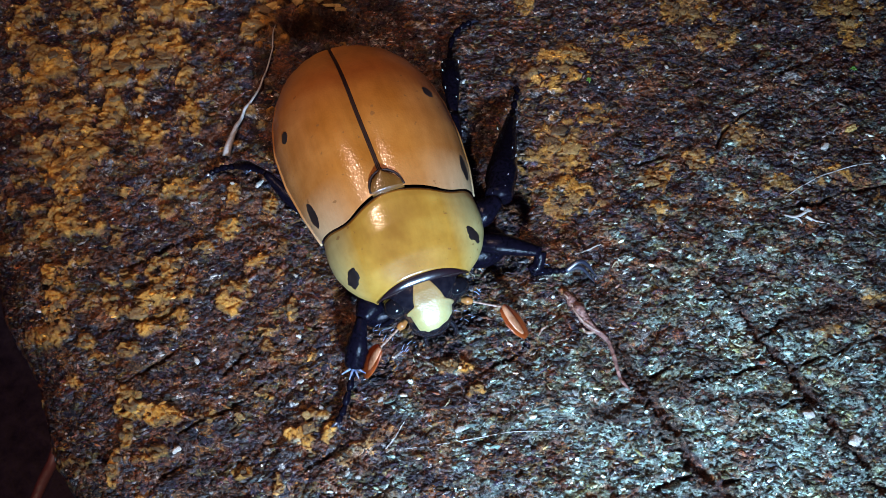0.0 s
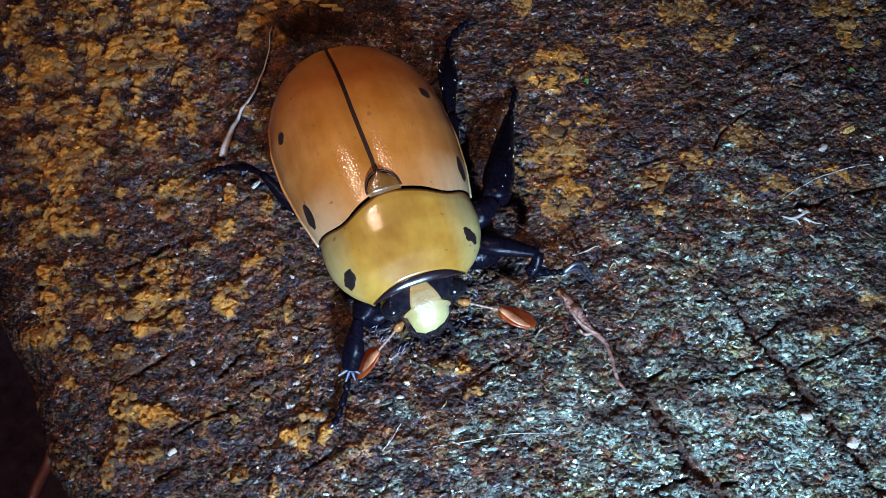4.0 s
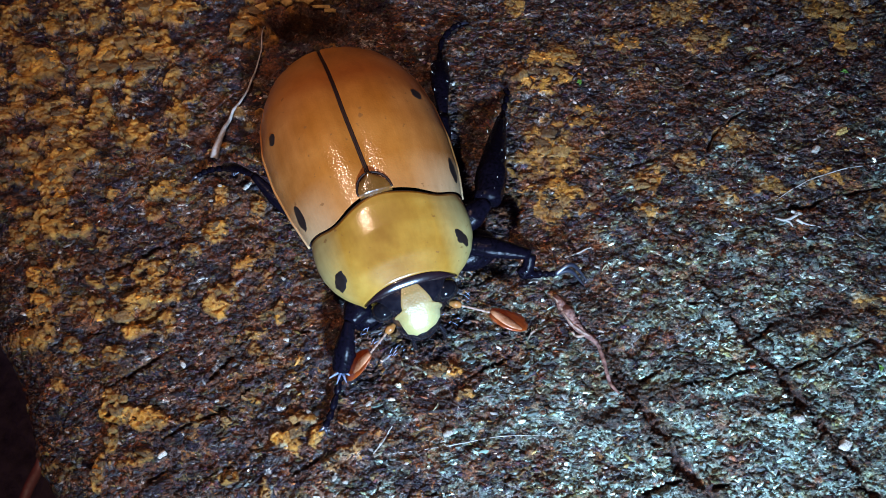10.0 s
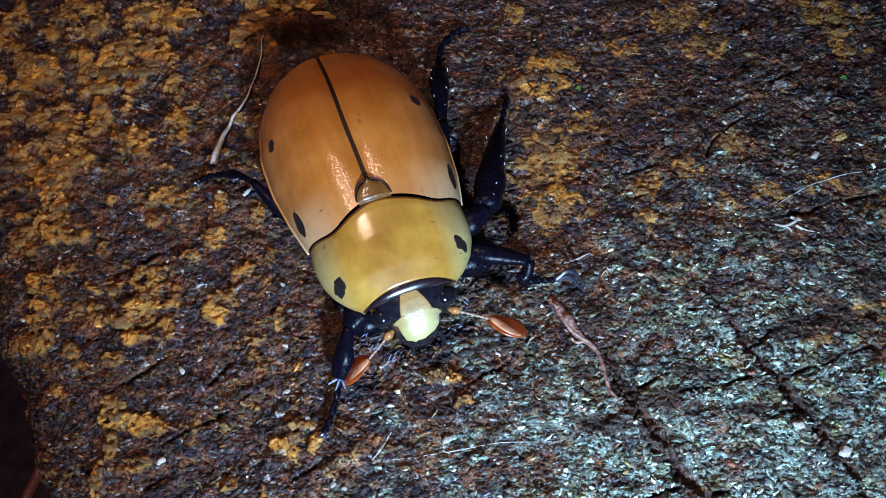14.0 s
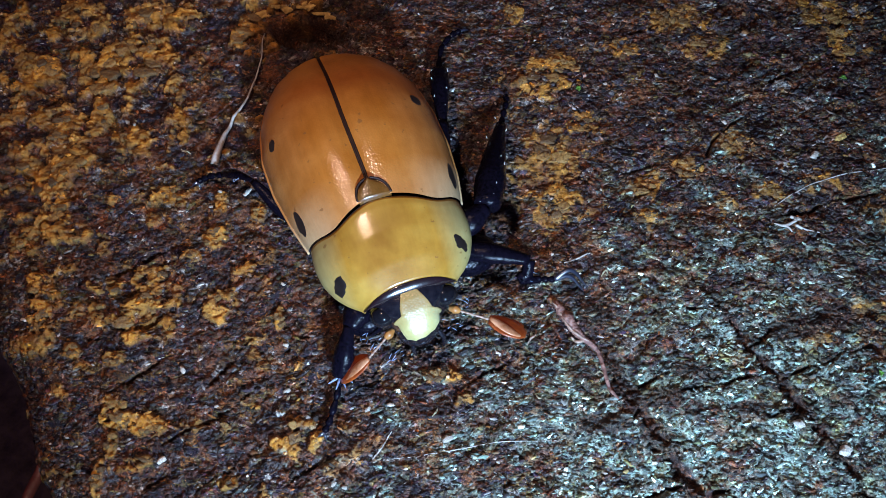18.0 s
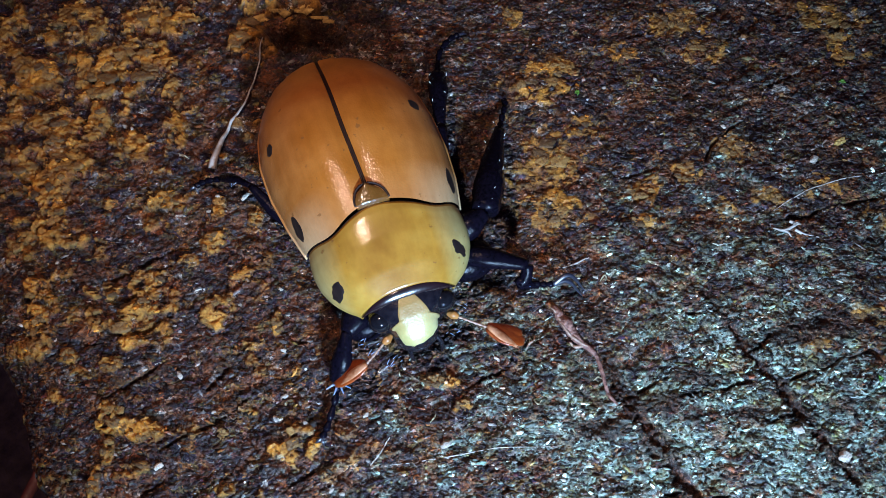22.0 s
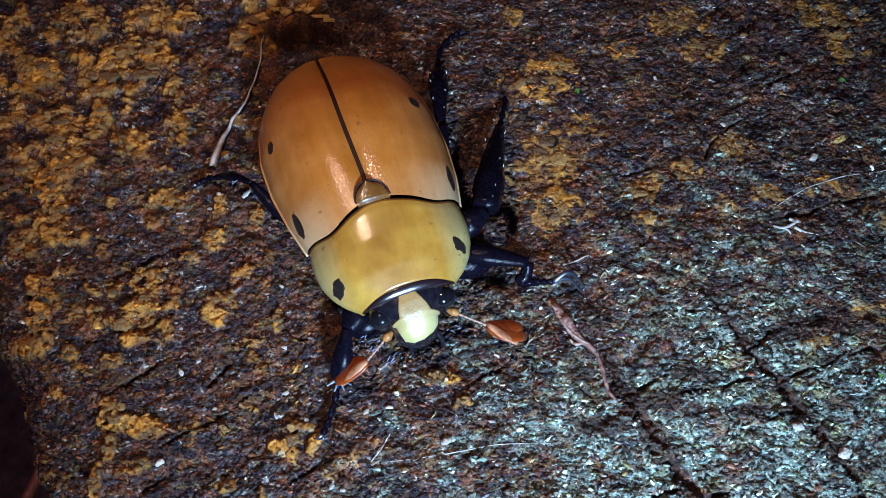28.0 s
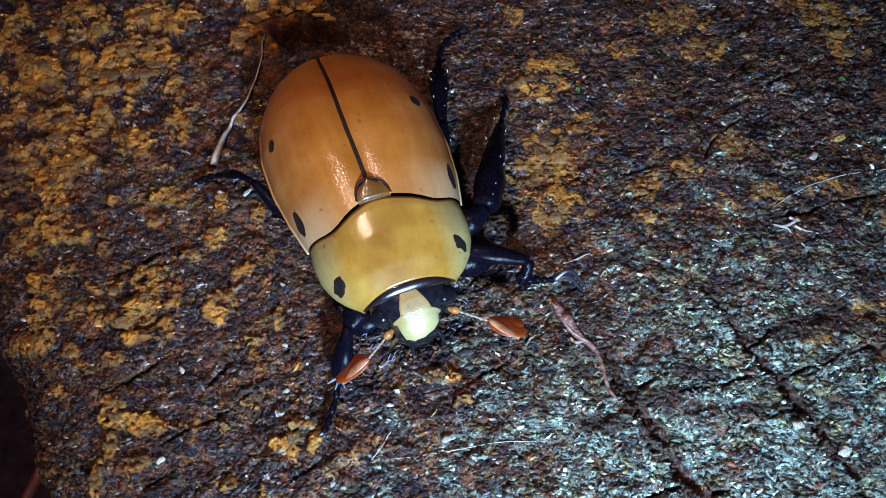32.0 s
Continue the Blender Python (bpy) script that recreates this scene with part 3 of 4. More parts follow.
def height(x, y):
    """Height of the bark over the plan, in mm."""
    u = beyond_edge(x, y)
    r = 7.0
    z = np.where(u > -r, -(r - np.sqrt(np.maximum(r * r - np.clip(u + r, 0, r * 0.97) ** 2, 0))), 0.0)
    z = z - np.clip(u + r - r * 0.97, 0, None) * 4.0
    z = z - np.clip(x - 90, 0, None) ** 2 / 160
    warp = (fractal(x * 0.5, y * 0.5, 3, 3) - 0.5) * 2.0
    turn_x, turn_y = x * 0.9 + y * 0.44, y * 0.9 - x * 0.44
    flakes, ident = cells((turn_x + warp) * 0.36, (turn_y + warp) * 0.66, 11)
    small, ident2 = cells((x + 0.5 * warp) * 2.3, (y - 0.3 * warp) * 2.9, 12)
    z = z + (fractal(x * 0.06, y * 0.06, 1, 3) - 0.5) * 1.6
    z = z + (fractal(x * 0.35, y * 0.4, 5, 3) - 0.5) * 0.7
    rust = rust_at(x, y)
    rough = 1 - 0.6 * rust
    z = z + ((ident - 0.5) * 0.34 * smooth(0.0, 0.2, flakes) - 0.26 * smooth(0.07, 0.0, flakes)) * rough
    z = z + (ident2 - 0.5) * 0.15 * smooth(0.0, 0.25, small) * rough
    ridge = 1 - np.abs(2 * fractal(x * 0.9 + warp, y * 1.4, 7, 4) - 1)
    z = z + (ridge - 0.7) * 0.26 * rough
    z = z + (fractal(x * 3.2, y * 3.6, 9, 3) - 0.5) * 0.34 * rough
    z = z + 0.40 * rust * smooth(16, -8, x) + 0.12 * rust
    z = z - 0.75 * crack_at(x, y)
    wob = (fractal(x * 1.4, y * 1.4, 21, 3) - 0.5) * 0.7
    hx, hy, ha, hb = HOLLOW
    d = np.hypot((x - hx) / ha, (y - hy) / hb) + wob * 0.35
    z = z - 3.2 * smooth(1.1, 0.45, d)
    lip = np.hypot((x + 13.4) / 5.4, (y - 24.9) / 1.3) + wob * 0.3
    z = z + 1.5 * smooth(1.2, 0.5, lip)
    seat = np.hypot((x + 7) / 9, (y - 5) / 13)
    return z - 0.25 * smooth(1.15, 0.7, seat)


def build_log():
    log = thing("fallen_log", pose(0, 0, 0), "big fallen log with dark flaky bark, orange patches and grey-green lichen", "log")
    xs = np.concatenate([np.linspace(-130, -70, 12), np.linspace(-62, -48, 18), np.arange(-47, 46.01, 0.1), np.linspace(48, 70, 14), np.linspace(80, 260, 24)])
    ys = np.concatenate([np.linspace(-200, -60, 12), np.linspace(-48, -26, 14), np.arange(-25, 31.01, 0.1), np.linspace(33, 60, 14), np.linspace(80, 200, 10)])
    x, y = np.meshgrid(xs, ys)
    x, y = x.ravel(), y.ravel()
    z = np.maximum(height(x, y), -124)
    me = bpy.data.meshes.new("bark")
    n, m = len(ys), len(xs)
    i = (np.arange(n - 1)[:, None] * m + np.arange(m - 1)[None, :]).ravel()
    quads = np.stack([i, i + 1, i + m + 1, i + m], 1)
    me.vertices.add(n * m)
    me.vertices.foreach_set("co", (np.stack([x, y, z], 1) * MM).astype(np.float32).ravel())
    me.loops.add(quads.size)
    me.loops.foreach_set("vertex_index", quads.astype(np.int32).ravel())
    me.polygons.add(len(quads))
    me.polygons.foreach_set("loop_start", np.arange(0, quads.size, 4, dtype=np.int32))
    me.update()
    me.validate()
    me.shade_smooth()
    put(me, "rust", rust_at(x, y))
    put(me, "rot_shade", rot_shade_at(x, y))
    put(me, "lichen", lichen_at(x, y) * 0.95)
    part("bark", me, BARK, log)
    return log


def chip_field(count, seed, size_lo, size_hi, thick=0.9):
    """Many small bark crumbs in one mesh: five-sided thin flakes, each tilted its own way."""
    rng = np.random.default_rng(seed)
    x, y = rng.uniform(-44, 42, count), rng.uniform(-23, 29, count)
    keep = (rng.random(count) > 0.85 * rust_at(x, y)) & (crack_at(x, y) < 0.35) & (rng.random(count) > 0.6 * smooth(-8, -16, x) * smooth(-4, 6, y)) & (beyond_edge(x, y) < -1.5) & (np.abs(x) < 35 + (y + 21) * 0.24)
    x, y = x[keep], y[keep]
    n = len(x)
    size = size_lo + (size_hi - size_lo) * rng.random(n) ** 2.8
    ang = rng.normal(0.12, 0.5, n)
    long = rng.uniform(1.1, 2.6, n)
    tiltx, tilty = rng.normal(0, 0.18, n), rng.normal(0.05, 0.42, n)
    a = np.arange(5) / 5 * 2 * np.pi
    rad = size[:, None] * rng.uniform(0.6, 1.15, (n, 5))
    px, py = rad * np.cos(a) * long[:, None], rad * np.sin(a) / np.sqrt(long[:, None])
    c, s = np.cos(ang)[:, None], np.sin(ang)[:, None]
    dx, dy = px * c - py * s, px * s + py * c
    top = size[:, None] * 0.2 + dx * tiltx[:, None] + dy * tilty[:, None]
    z0 = height(x, y)[:, None]
    upper = np.stack([x[:, None] + dx, y[:, None] + dy, z0 + top], 2)
    lower = np.stack([x[:, None] + dx * 0.9, y[:, None] + dy * 0.9, z0 + top - size[:, None] * thick], 2)
    verts = np.concatenate([upper, lower], 1).reshape(-1, 3)
    base = np.arange(n)[:, None] * 10
    k = np.arange(5)
    sides = np.stack([base + k, base + 5 + k, base + 5 + (k + 1) % 5, base + (k + 1) % 5], 2).reshape(-1, 4)
    tops = base + k
    me = bpy.data.meshes.new("crumbs")
    me.vertices.add(len(verts))
    me.vertices.foreach_set("co", (verts * MM).astype(np.float32).ravel())
    idx = np.concatenate([tops.ravel(), sides.ravel()])
    me.loops.add(len(idx))
    me.loops.foreach_set("vertex_index", idx.astype(np.int32))
    starts = np.concatenate([np.arange(n) * 5, n * 5 + np.arange(len(sides)) * 4])
    me.polygons.add(len(starts))
    me.polygons.foreach_set("loop_start", starts.astype(np.int32))
    me.update()
    me.validate()
    put(me, "rust", np.repeat(rust_at(x, y), 10))
    put(me, "rot_shade", np.repeat(rot_shade_at(x, y), 10))
    put(me, "lichen", np.repeat(np.clip(lichen_at(x, y) * 1.5, 0, 1), 10))
    return me


log = build_log()
tagged(part("crumb_cover", chip_field(112000, 4, 0.07, 0.20), CHIPS, log, "loose crumbs of bark and lichen"), kind="stuff")
tagged(part("flake_cover", chip_field(9000, 9, 0.15, 0.30, 0.4), CHIPS, log, "thin flakes of bark lying across the log"), kind="stuff")

ground_bm = bmesh.new()
bmesh.ops.create_grid(ground_bm, x_segments=60, y_segments=60, size=1.0)
for v in ground_bm.verts:
    v.co.x, v.co.y = v.co.x * (0.4 + 40 * abs(v.co.x) ** 5), v.co.y * (0.4 + 40 * abs(v.co.y) ** 5)
    v.co.z = -0.12 + 0.004 * noise.noise(v.co * 30)
ground_me = bpy.data.meshes.new("ground")
ground_bm.to_mesh(ground_me)
ground_bm.free()
ground_me.materials.append(SOIL)
tagged(new("ground", ground_me), "dark bare soil below the log", "ground", kind="structure")

# ---------------------------------------------------------------- the beetle
beetle = thing("beetle", pose(-4.44 * MM, 0.26 * MM, 0, 0, 0, -160.46), "large glossy tan beetle with black spots resting on bark", "beetle")

WIDTH = [(-16.7, 0.0), (-16.5, 1.7), (-16.0, 3.0), (-14.9, 4.5), (-13, 5.8), (-11, 6.65), (-8.5, 7.1), (-5.5, 7.1), (-2.5, 6.7), (-0.6, 6.25), (0.3, 6.0)]
CROWN = [(-16.7, 4.2), (-16.0, 5.0), (-14.6, 6.3), (-12.5, 7.8), (-10, 8.9), (-7, 9.35), (-4, 9.2), (-1.5, 8.8), (0.3, 8.4)]


def curve_of(table, y):
    ys, vs = zip(*table)
    return np.interp(y, ys, vs)


def soft_curve(table, y, reach=0.5):
    steps = (-1, -0.75, -0.5, -0.25, 0, 0.25, 0.5, 0.75, 1)
    return sum(curve_of(table, y + reach * k) * (1.2 - abs(k)) for k in steps) / sum(1.2 - abs(k) for k in steps)


def wing_z(x, y):
    w = np.maximum(curve_of(WIDTH, y), 0.05)
    s = np.clip(np.abs(x) / w, 0, 1)
    c = soft_curve(CROWN, y, 2.4)
    rim = 4.0
    return rim + (c - rim) * (1 - s ** 2.5) ** 0.62 - 0.2 * np.exp(-(np.asarray(x) / 1.1) ** 2)


def base_line(x):
    """The front edge of the wing cases: it runs back towards the middle."""
    return -0.10 + 0.48 * math.exp(-((abs(x) - 4.0) / 1.3) ** 2) - 0.60 * math.exp(-(x / 2.0) ** 2)


def wing_case(side):
    rows, cols = 60, 30
    verts = []
    for i in range(rows):
        v = i / (rows - 1)
        for j in range(cols):
            u = j / (cols - 1)
            y0 = base_line(6.0 * math.sin(u * math.pi / 2) ** 0.9)
            y = y0 - (16.7 + y0) * math.sin(v * math.pi / 2) ** 1.15
            w = max(float(curve_of(WIDTH, y)), 0.14)
            x = 0.09 + (w - 0.09) * math.sin(u * math.pi / 2) ** 0.9
            z = float(wing_z(np.array(min(x, w)), np.array(y)))
            z -= 0.16 * math.exp(-((x - 0.09) / 0.12) ** 2)
            verts.append((side * x, y, z))
    faces = grid_faces(rows, cols)
    if side < 0:
        faces = [f[::-1] for f in faces]
    me = mesh_of("elytron", verts, [f[::-1] for f in faces])
    return me


def patch(surface, cx, cy, a, b, turn, lift=0.03, seed=0, ragged=0.16):
    """A pigment spot lying on a curved shell."""
    rings, seg = 5, 20
    verts, rnd = [], random.Random(seed)
    wob = [1 + ragged * (rnd.random() - 0.5) for _ in range(seg)]
    ct, st = math.cos(turn), math.sin(turn)
    for i in range(rings + 1):
        for k in range(seg):
            r = i / rings * wob[k]
            p, q = a * r * math.cos(2 * math.pi * k / seg), b * r * math.sin(2 * math.pi * k / seg)
            x, y = cx + p * ct - q * st, cy + p * st + q * ct
            z = float(surface(np.array(x), np.array(y)))
            e = 0.05
            gx = (float(surface(np.array(x + e), np.array(y))) - z) / e
            gy = (float(surface(np.array(x), np.array(y + e))) - z) / e
            n = Vector((-gx, -gy, 1)).normalized() * (lift * (1 if i < rings else 0.1))
            verts.append((x + n.x, y + n.y, z + n.z))
    return mesh_of("spot", verts, grid_faces(rings + 1, seg, True))


def shield_half(v):
    return float(np.interp(v, (0, 0.12, 0.3, 0.5, 0.7, 0.86, 1.0), (5.95, 6.05, 6.05, 5.85, 5.3, 4.55, 3.45)))


def shield_point(u, v):
    back = base_line(u * 6.0) + 0.12
    front = 5.5 + 0.45 * abs(u) ** 2.2
    w = (shield_half(max(v - 0.04, 0)) + shield_half(v) + shield_half(min(v + 0.04, 1))) / 3
    crown = float(np.interp(v, (0, 0.1, 0.4, 0.75, 1), (8.25, 8.25, 7.95, 7.25, 6.4)))
    rim = 4.1 + 0.1 * v
    return (u * w, back + (front - back) * v, rim + (crown - rim) * (1 - abs(u) ** 2.5) ** 0.62)


def shield_mesh():
    rows, cols = 34, 49
    verts = []
    for i in range(rows):
        for j in range(cols):
            a = (j / (cols - 1) * 2 - 1) * math.pi / 2
            x, y, z = shield_point(math.sin(a), i / (rows - 1))
            verts.append((x, y, z))
    faces = grid_faces(rows, cols)
    # the edge is turned down all round
    n = len(verts)
    border = [j for j in range(cols)] + [i * cols + cols - 1 for i in range(1, rows)] + [(rows - 1) * cols + j for j in range(cols - 2, -1, -1)] + [i * cols for i in range(rows - 2, 0, -1)]
    for k in border:
        x, y, z = verts[k]
        verts.append((x * 0.97, y + (0.1 if y < 2 else -0.15), z - 0.5))
    for a in range(len(border)):
        b = (a + 1) % len(border)
        faces.append((border[b], border[a], n + a, n + b))
    return mesh_of("pronotum", verts, faces)


def shield_z(x, y):
    """Height of the shield at a place on its plan."""
    v = 0.5
    for _ in range(12):
        w = shield_half(v)
        u = max(-0.999, min(0.999, float(x) / w))
        back, front = base_line(u * 6.0) + 0.12, 5.5 + 0.45 * abs(u) ** 2.2
        v = max(0.0, min(1.0, (float(y) - back) / (front - back)))
    return np.array(shield_point(u, v)[2])


def head_z(x, y):
    """Height of the head over its plan."""
    w = np.interp(y, (4.6, 5.6, 6.4, 7.0, 7.45, 7.7, 8.3, 8.9, 9.25), (3.3, 3.35, 3.2, 2.75, 2.05, 1.78, 1.6, 1.15, 0.35))
    s = np.clip(np.abs(x) / np.maximum(w, 0.05), 0, 1)
    c = np.interp(y, (4.6, 5.6, 6.6, 7.4, 8.2, 8.8, 9.25), (5.6, 6.1, 5.95, 5.6, 5.15, 4.65, 4.0))
    low = np.interp(y, (4.6, 7.0, 9.25), (3.2, 3.0, 2.9))
    return low + (c - low) * (1 - s ** 3.4) ** 0.6


def head_width(y):
    return float(np.interp(y, (4.6, 5.6, 6.4, 7.0, 7.45, 7.7, 8.3, 8.9, 9.25), (3.3, 3.35, 3.2, 2.75, 2.05, 1.78, 1.6, 1.15, 0.35)))


def lofted(ys, half, surface, under, name, cols=31, lift=0.0):
    """A closed body between an upper surface and a lower level."""
    verts = []
    for y in ys:
        for j in range(cols):
            x = half(y) * math.sin((j / (cols - 1) * 2 - 1) * math.pi / 2)
            verts.append((x, y, float(surface(np.array(x), np.array(y))) + lift))
    faces = grid_faces(len(ys), cols)
    n = len(verts)
    for i, y in enumerate(ys):
        for j in range(cols):
            x = half(y) * math.sin((j / (cols - 1) * 2 - 1) * math.pi / 2)
            verts.append((x * 0.85, y, under))
    faces += [tuple(n + k for k in f[::-1]) for f in grid_faces(len(ys), cols)]
    last = (len(ys) - 1) * cols
    for j in range(cols - 1):
        faces.append((j + 1, j, n + j, n + j + 1))
        faces.append((last + j, last + j + 1, n + last + j + 1, n + last + j))
    for i in range(len(ys) - 1):
        faces.append((i * cols, (i + 1) * cols, n + (i + 1) * cols, n + i * cols))
        faces.append(((i + 1) * cols + cols - 1, i * cols + cols - 1, n + i * cols + cols - 1, n + (i + 1) * cols + cols - 1))
    return mesh_of(name, verts, faces)


def rim_line(side):
    pts = []
    for y in np.linspace(-16.6, 0.0, 26):
        pts.append((side * (float(curve_of(WIDTH, y)) + 0.02), float(y), 3.98))
    return pts


def ellipsoid(cx, cy, cz, a, b, c, rings=14, seg=24):
    verts = []
    for i in range(rings + 1):
        p = math.pi * i / rings
        for k in range(seg):
            q = 2 * math.pi * k / seg
            verts.append((cx + a * math.sin(p) * math.cos(q), cy + b * math.cos(p), cz + c * math.sin(p) * math.sin(q)))
    return verts, grid_faces(rings + 1, seg, True)


def bodypart(name, me, mat, parent, label=""):
    return part(name, swayed(me), mat, parent, label)


def build_body():
    part("abdomen", mesh_of("abdomen", *ellipsoid(0, -7.2, 3.0, 6.7, 8.4, 2.4)), BLACK, beetle, "black underside")
    bodypart("thorax", mesh_of("thorax", *ellipsoid(0, 1.8, 3.2, 5.2, 4.6, 2.2)), BLACK, beetle, "black chest")
    for cx, cy, cz, a, b, c in ((-5.6, 3.4, 2.0, 2.2, 1.7, 1.4), (3.4, 5.4, 1.9, 1.8, 1.6, 1.2)):
        bodypart("hip", mesh_of("hip", *ellipsoid(cx, cy, cz, a, b, c)), LEG, beetle, "black hairy hip of a front leg")
    for side in (1, -1):
        case = bodypart("elytron", wing_case(side), ELYTRA, beetle, "tan wing case with black spots")
        bodypart("rim", mesh_of("rim", *tube(rim_line(side), [0.1, 0.13, 0.13, 0.1], 60, 8)), ELYTRA, case)
        bodypart("spot", patch(wing_z, 5.9 if side > 0 else -5.62, -8.25, 0.27 if side > 0 else 0.38, 0.5, side * -0.15, seed=1), SPOT, case, "small black spot")
        bodypart("spot", patch(wing_z, side * 5.98, -1.75, 0.26, 0.95, side * 0.12, seed=2), SPOT, case, "long black spot")
        edge = [(side * 0.06, -16.5 + 14.5 * k / 11, float(wing_z(np.array(0.1), np.array(-16.5 + 14.5 * k / 11))) - 0.13) for k in range(12)]
        bodypart("suture", mesh_of("suture", *tube(edge, [0.07, 0.09, 0.10, 0.10], 40, 8)), SEAM, case, "dark brown seam")
    shield = bodypart("pronotum", shield_mesh(), SHIELD, beetle, "yellow-tan neck shield with two black spots")
    for side in (1, -1):
        bodypart("spot", patch(shield_z, side * 4.66, 3.95 if side > 0 else 3.7, 0.52 if side > 0 else 0.42, 0.52, side * -0.5, seed=3 + side, ragged=0.4), SPOT, shield, "round black spot")
    back = []
    for k in range(40):
        a = (k / 39 * 2 - 1) * math.pi / 2 * 0.96
        x, y, z = shield_point(math.sin(a), 0.0)
        back.append((x, y - 0.06, z - 0.06))
    bodypart("seam", mesh_of("seam", *tube(back, [0.03, 0.045, 0.045, 0.045, 0.03], 60, 8)), SEAM, shield, "black gap behind the shield")
    scut = []
    rows, cols = 13, 17
    for j in range(cols):  # the front edge is turned down
        scut.append(((j / (cols - 1) * 2 - 1) * 1.2, -0.55, 7.9))
    for i in range(rows - 1):
        v = i / (rows - 2)
        for j in range(cols):
            s = j / (cols - 1) * 2 - 1
            w = 1.18 * (1 - v ** 1.9) ** 0.75 + 0.02
            scut.append((s * w, -0.62 - 1.36 * v, 8.58 + 0.36 * v + 0.2 * (1 - s * s)))
    bodypart("scutellum", mesh_of("scutellum", *merged((scut, [f[::-1] for f in grid_faces(rows, cols)]))), SCUTE, beetle, "small rounded amber triangle between wing cases")
    edge = [(1.24 * math.cos(a), -0.62 - 1.45 * math.sin(a) ** 0.9, 8.56 + 0.34 * math.sin(a)) for a in np.linspace(0.02, math.pi - 0.02, 24)]
    bodypart("scutellum_edge", mesh_of("scutellum_edge", *tube(edge, [0.09, 0.08, 0.09], 40, 8)), SEAM, beetle)
    head = bodypart("head", lofted([4.6 + 4.65 * k / 30 for k in range(31)], head_width, head_z, 2.6, "head"), BLACK, beetle, "glossy black head")

    def face_half(y):
        return float(np.interp(y, (5.75, 6.1, 6.5, 7.0, 7.42, 7.52, 7.75, 8.3, 8.8, 9.1), (0.42, 0.66, 0.84, 1.06, 1.16, 1.9, 1.58, 1.42, 1.05, 0.35)))

    ys = [5.75 + 3.35 * k / 40 for k in range(41)]
    verts = []
    for y in ys:
        for j in range(25):
            x = face_half(y) * math.sin((j / 24 * 2 - 1) * math.pi / 2)
            inner = 1 - abs(j / 12 - 1) ** 6
            x += 0.22 * max(0, 1 - abs(y - 6.0) / 1.6) - 0.08 + 0.35 * max(0, (y - 8.3)) * 0.8
            verts.append((x, y, float(head_z(np.array(x * 0.93), np.array(y))) + 0.06 * inner - 0.02))
    bodypart("clypeus", mesh_of("clypeus", verts, grid_faces(41, 25)), CREAM, head, "cream face plate")
    lip = [(1.5 * math.cos(a), 7.75 + 1.38 * math.sin(a), 3.3) for a in np.linspace(0.1, math.pi - 0.1, 20)]
    bodypart("mouth_rim", mesh_of("mouth_rim", *tube(lip, [0.14, 0.2, 0.14], 30, 8)), BLACK, head)
    for side in (1, -1):
        bodypart("eye", mesh_of("eye", *ellipsoid(side * 2.35 - 0.05, 6.65, 4.5, 0.95, 0.85, 0.85)), EYE, head, "shiny black eye")
        palp = [(side * 0.9 - 0.4, 8.4, 2.7), (side * 1.2 - 0.4, 8.95, 2.1), (side * 1.1 - 0.4, 9.35, 1.3)]
        bodypart("palp", mesh_of("palp", *tube(palp, [0.16, 0.2, 0.1], 12, 8)), BLACK, head, "black feeler of the mouth")
    collar = []
    for k in range(41):
        u = (k / 40 * 2 - 1) * 0.95
        x, y, z = shield_point(u, 1.0)
        out = radians(55) * u
        size = 0.95 * (1 - 0.75 * abs(u) ** 3)
        for j in range(11):
            a = radians(78 - 66 * j / 10)
            e, f = size * (math.cos(a) - math.cos(radians(78))), size * (math.sin(a) - math.sin(radians(78)))
            collar.append((x + e * math.sin(out), y - 0.02 + e * math.cos(out), z + 0.03 + f))
        collar.append((x, y - 0.15, z - 0.5))
    bodypart("collar", mesh_of("collar", collar, [q[::-1] for q in grid_faces(41, 12, True)]), COLLAR, beetle, "glossy black collar")


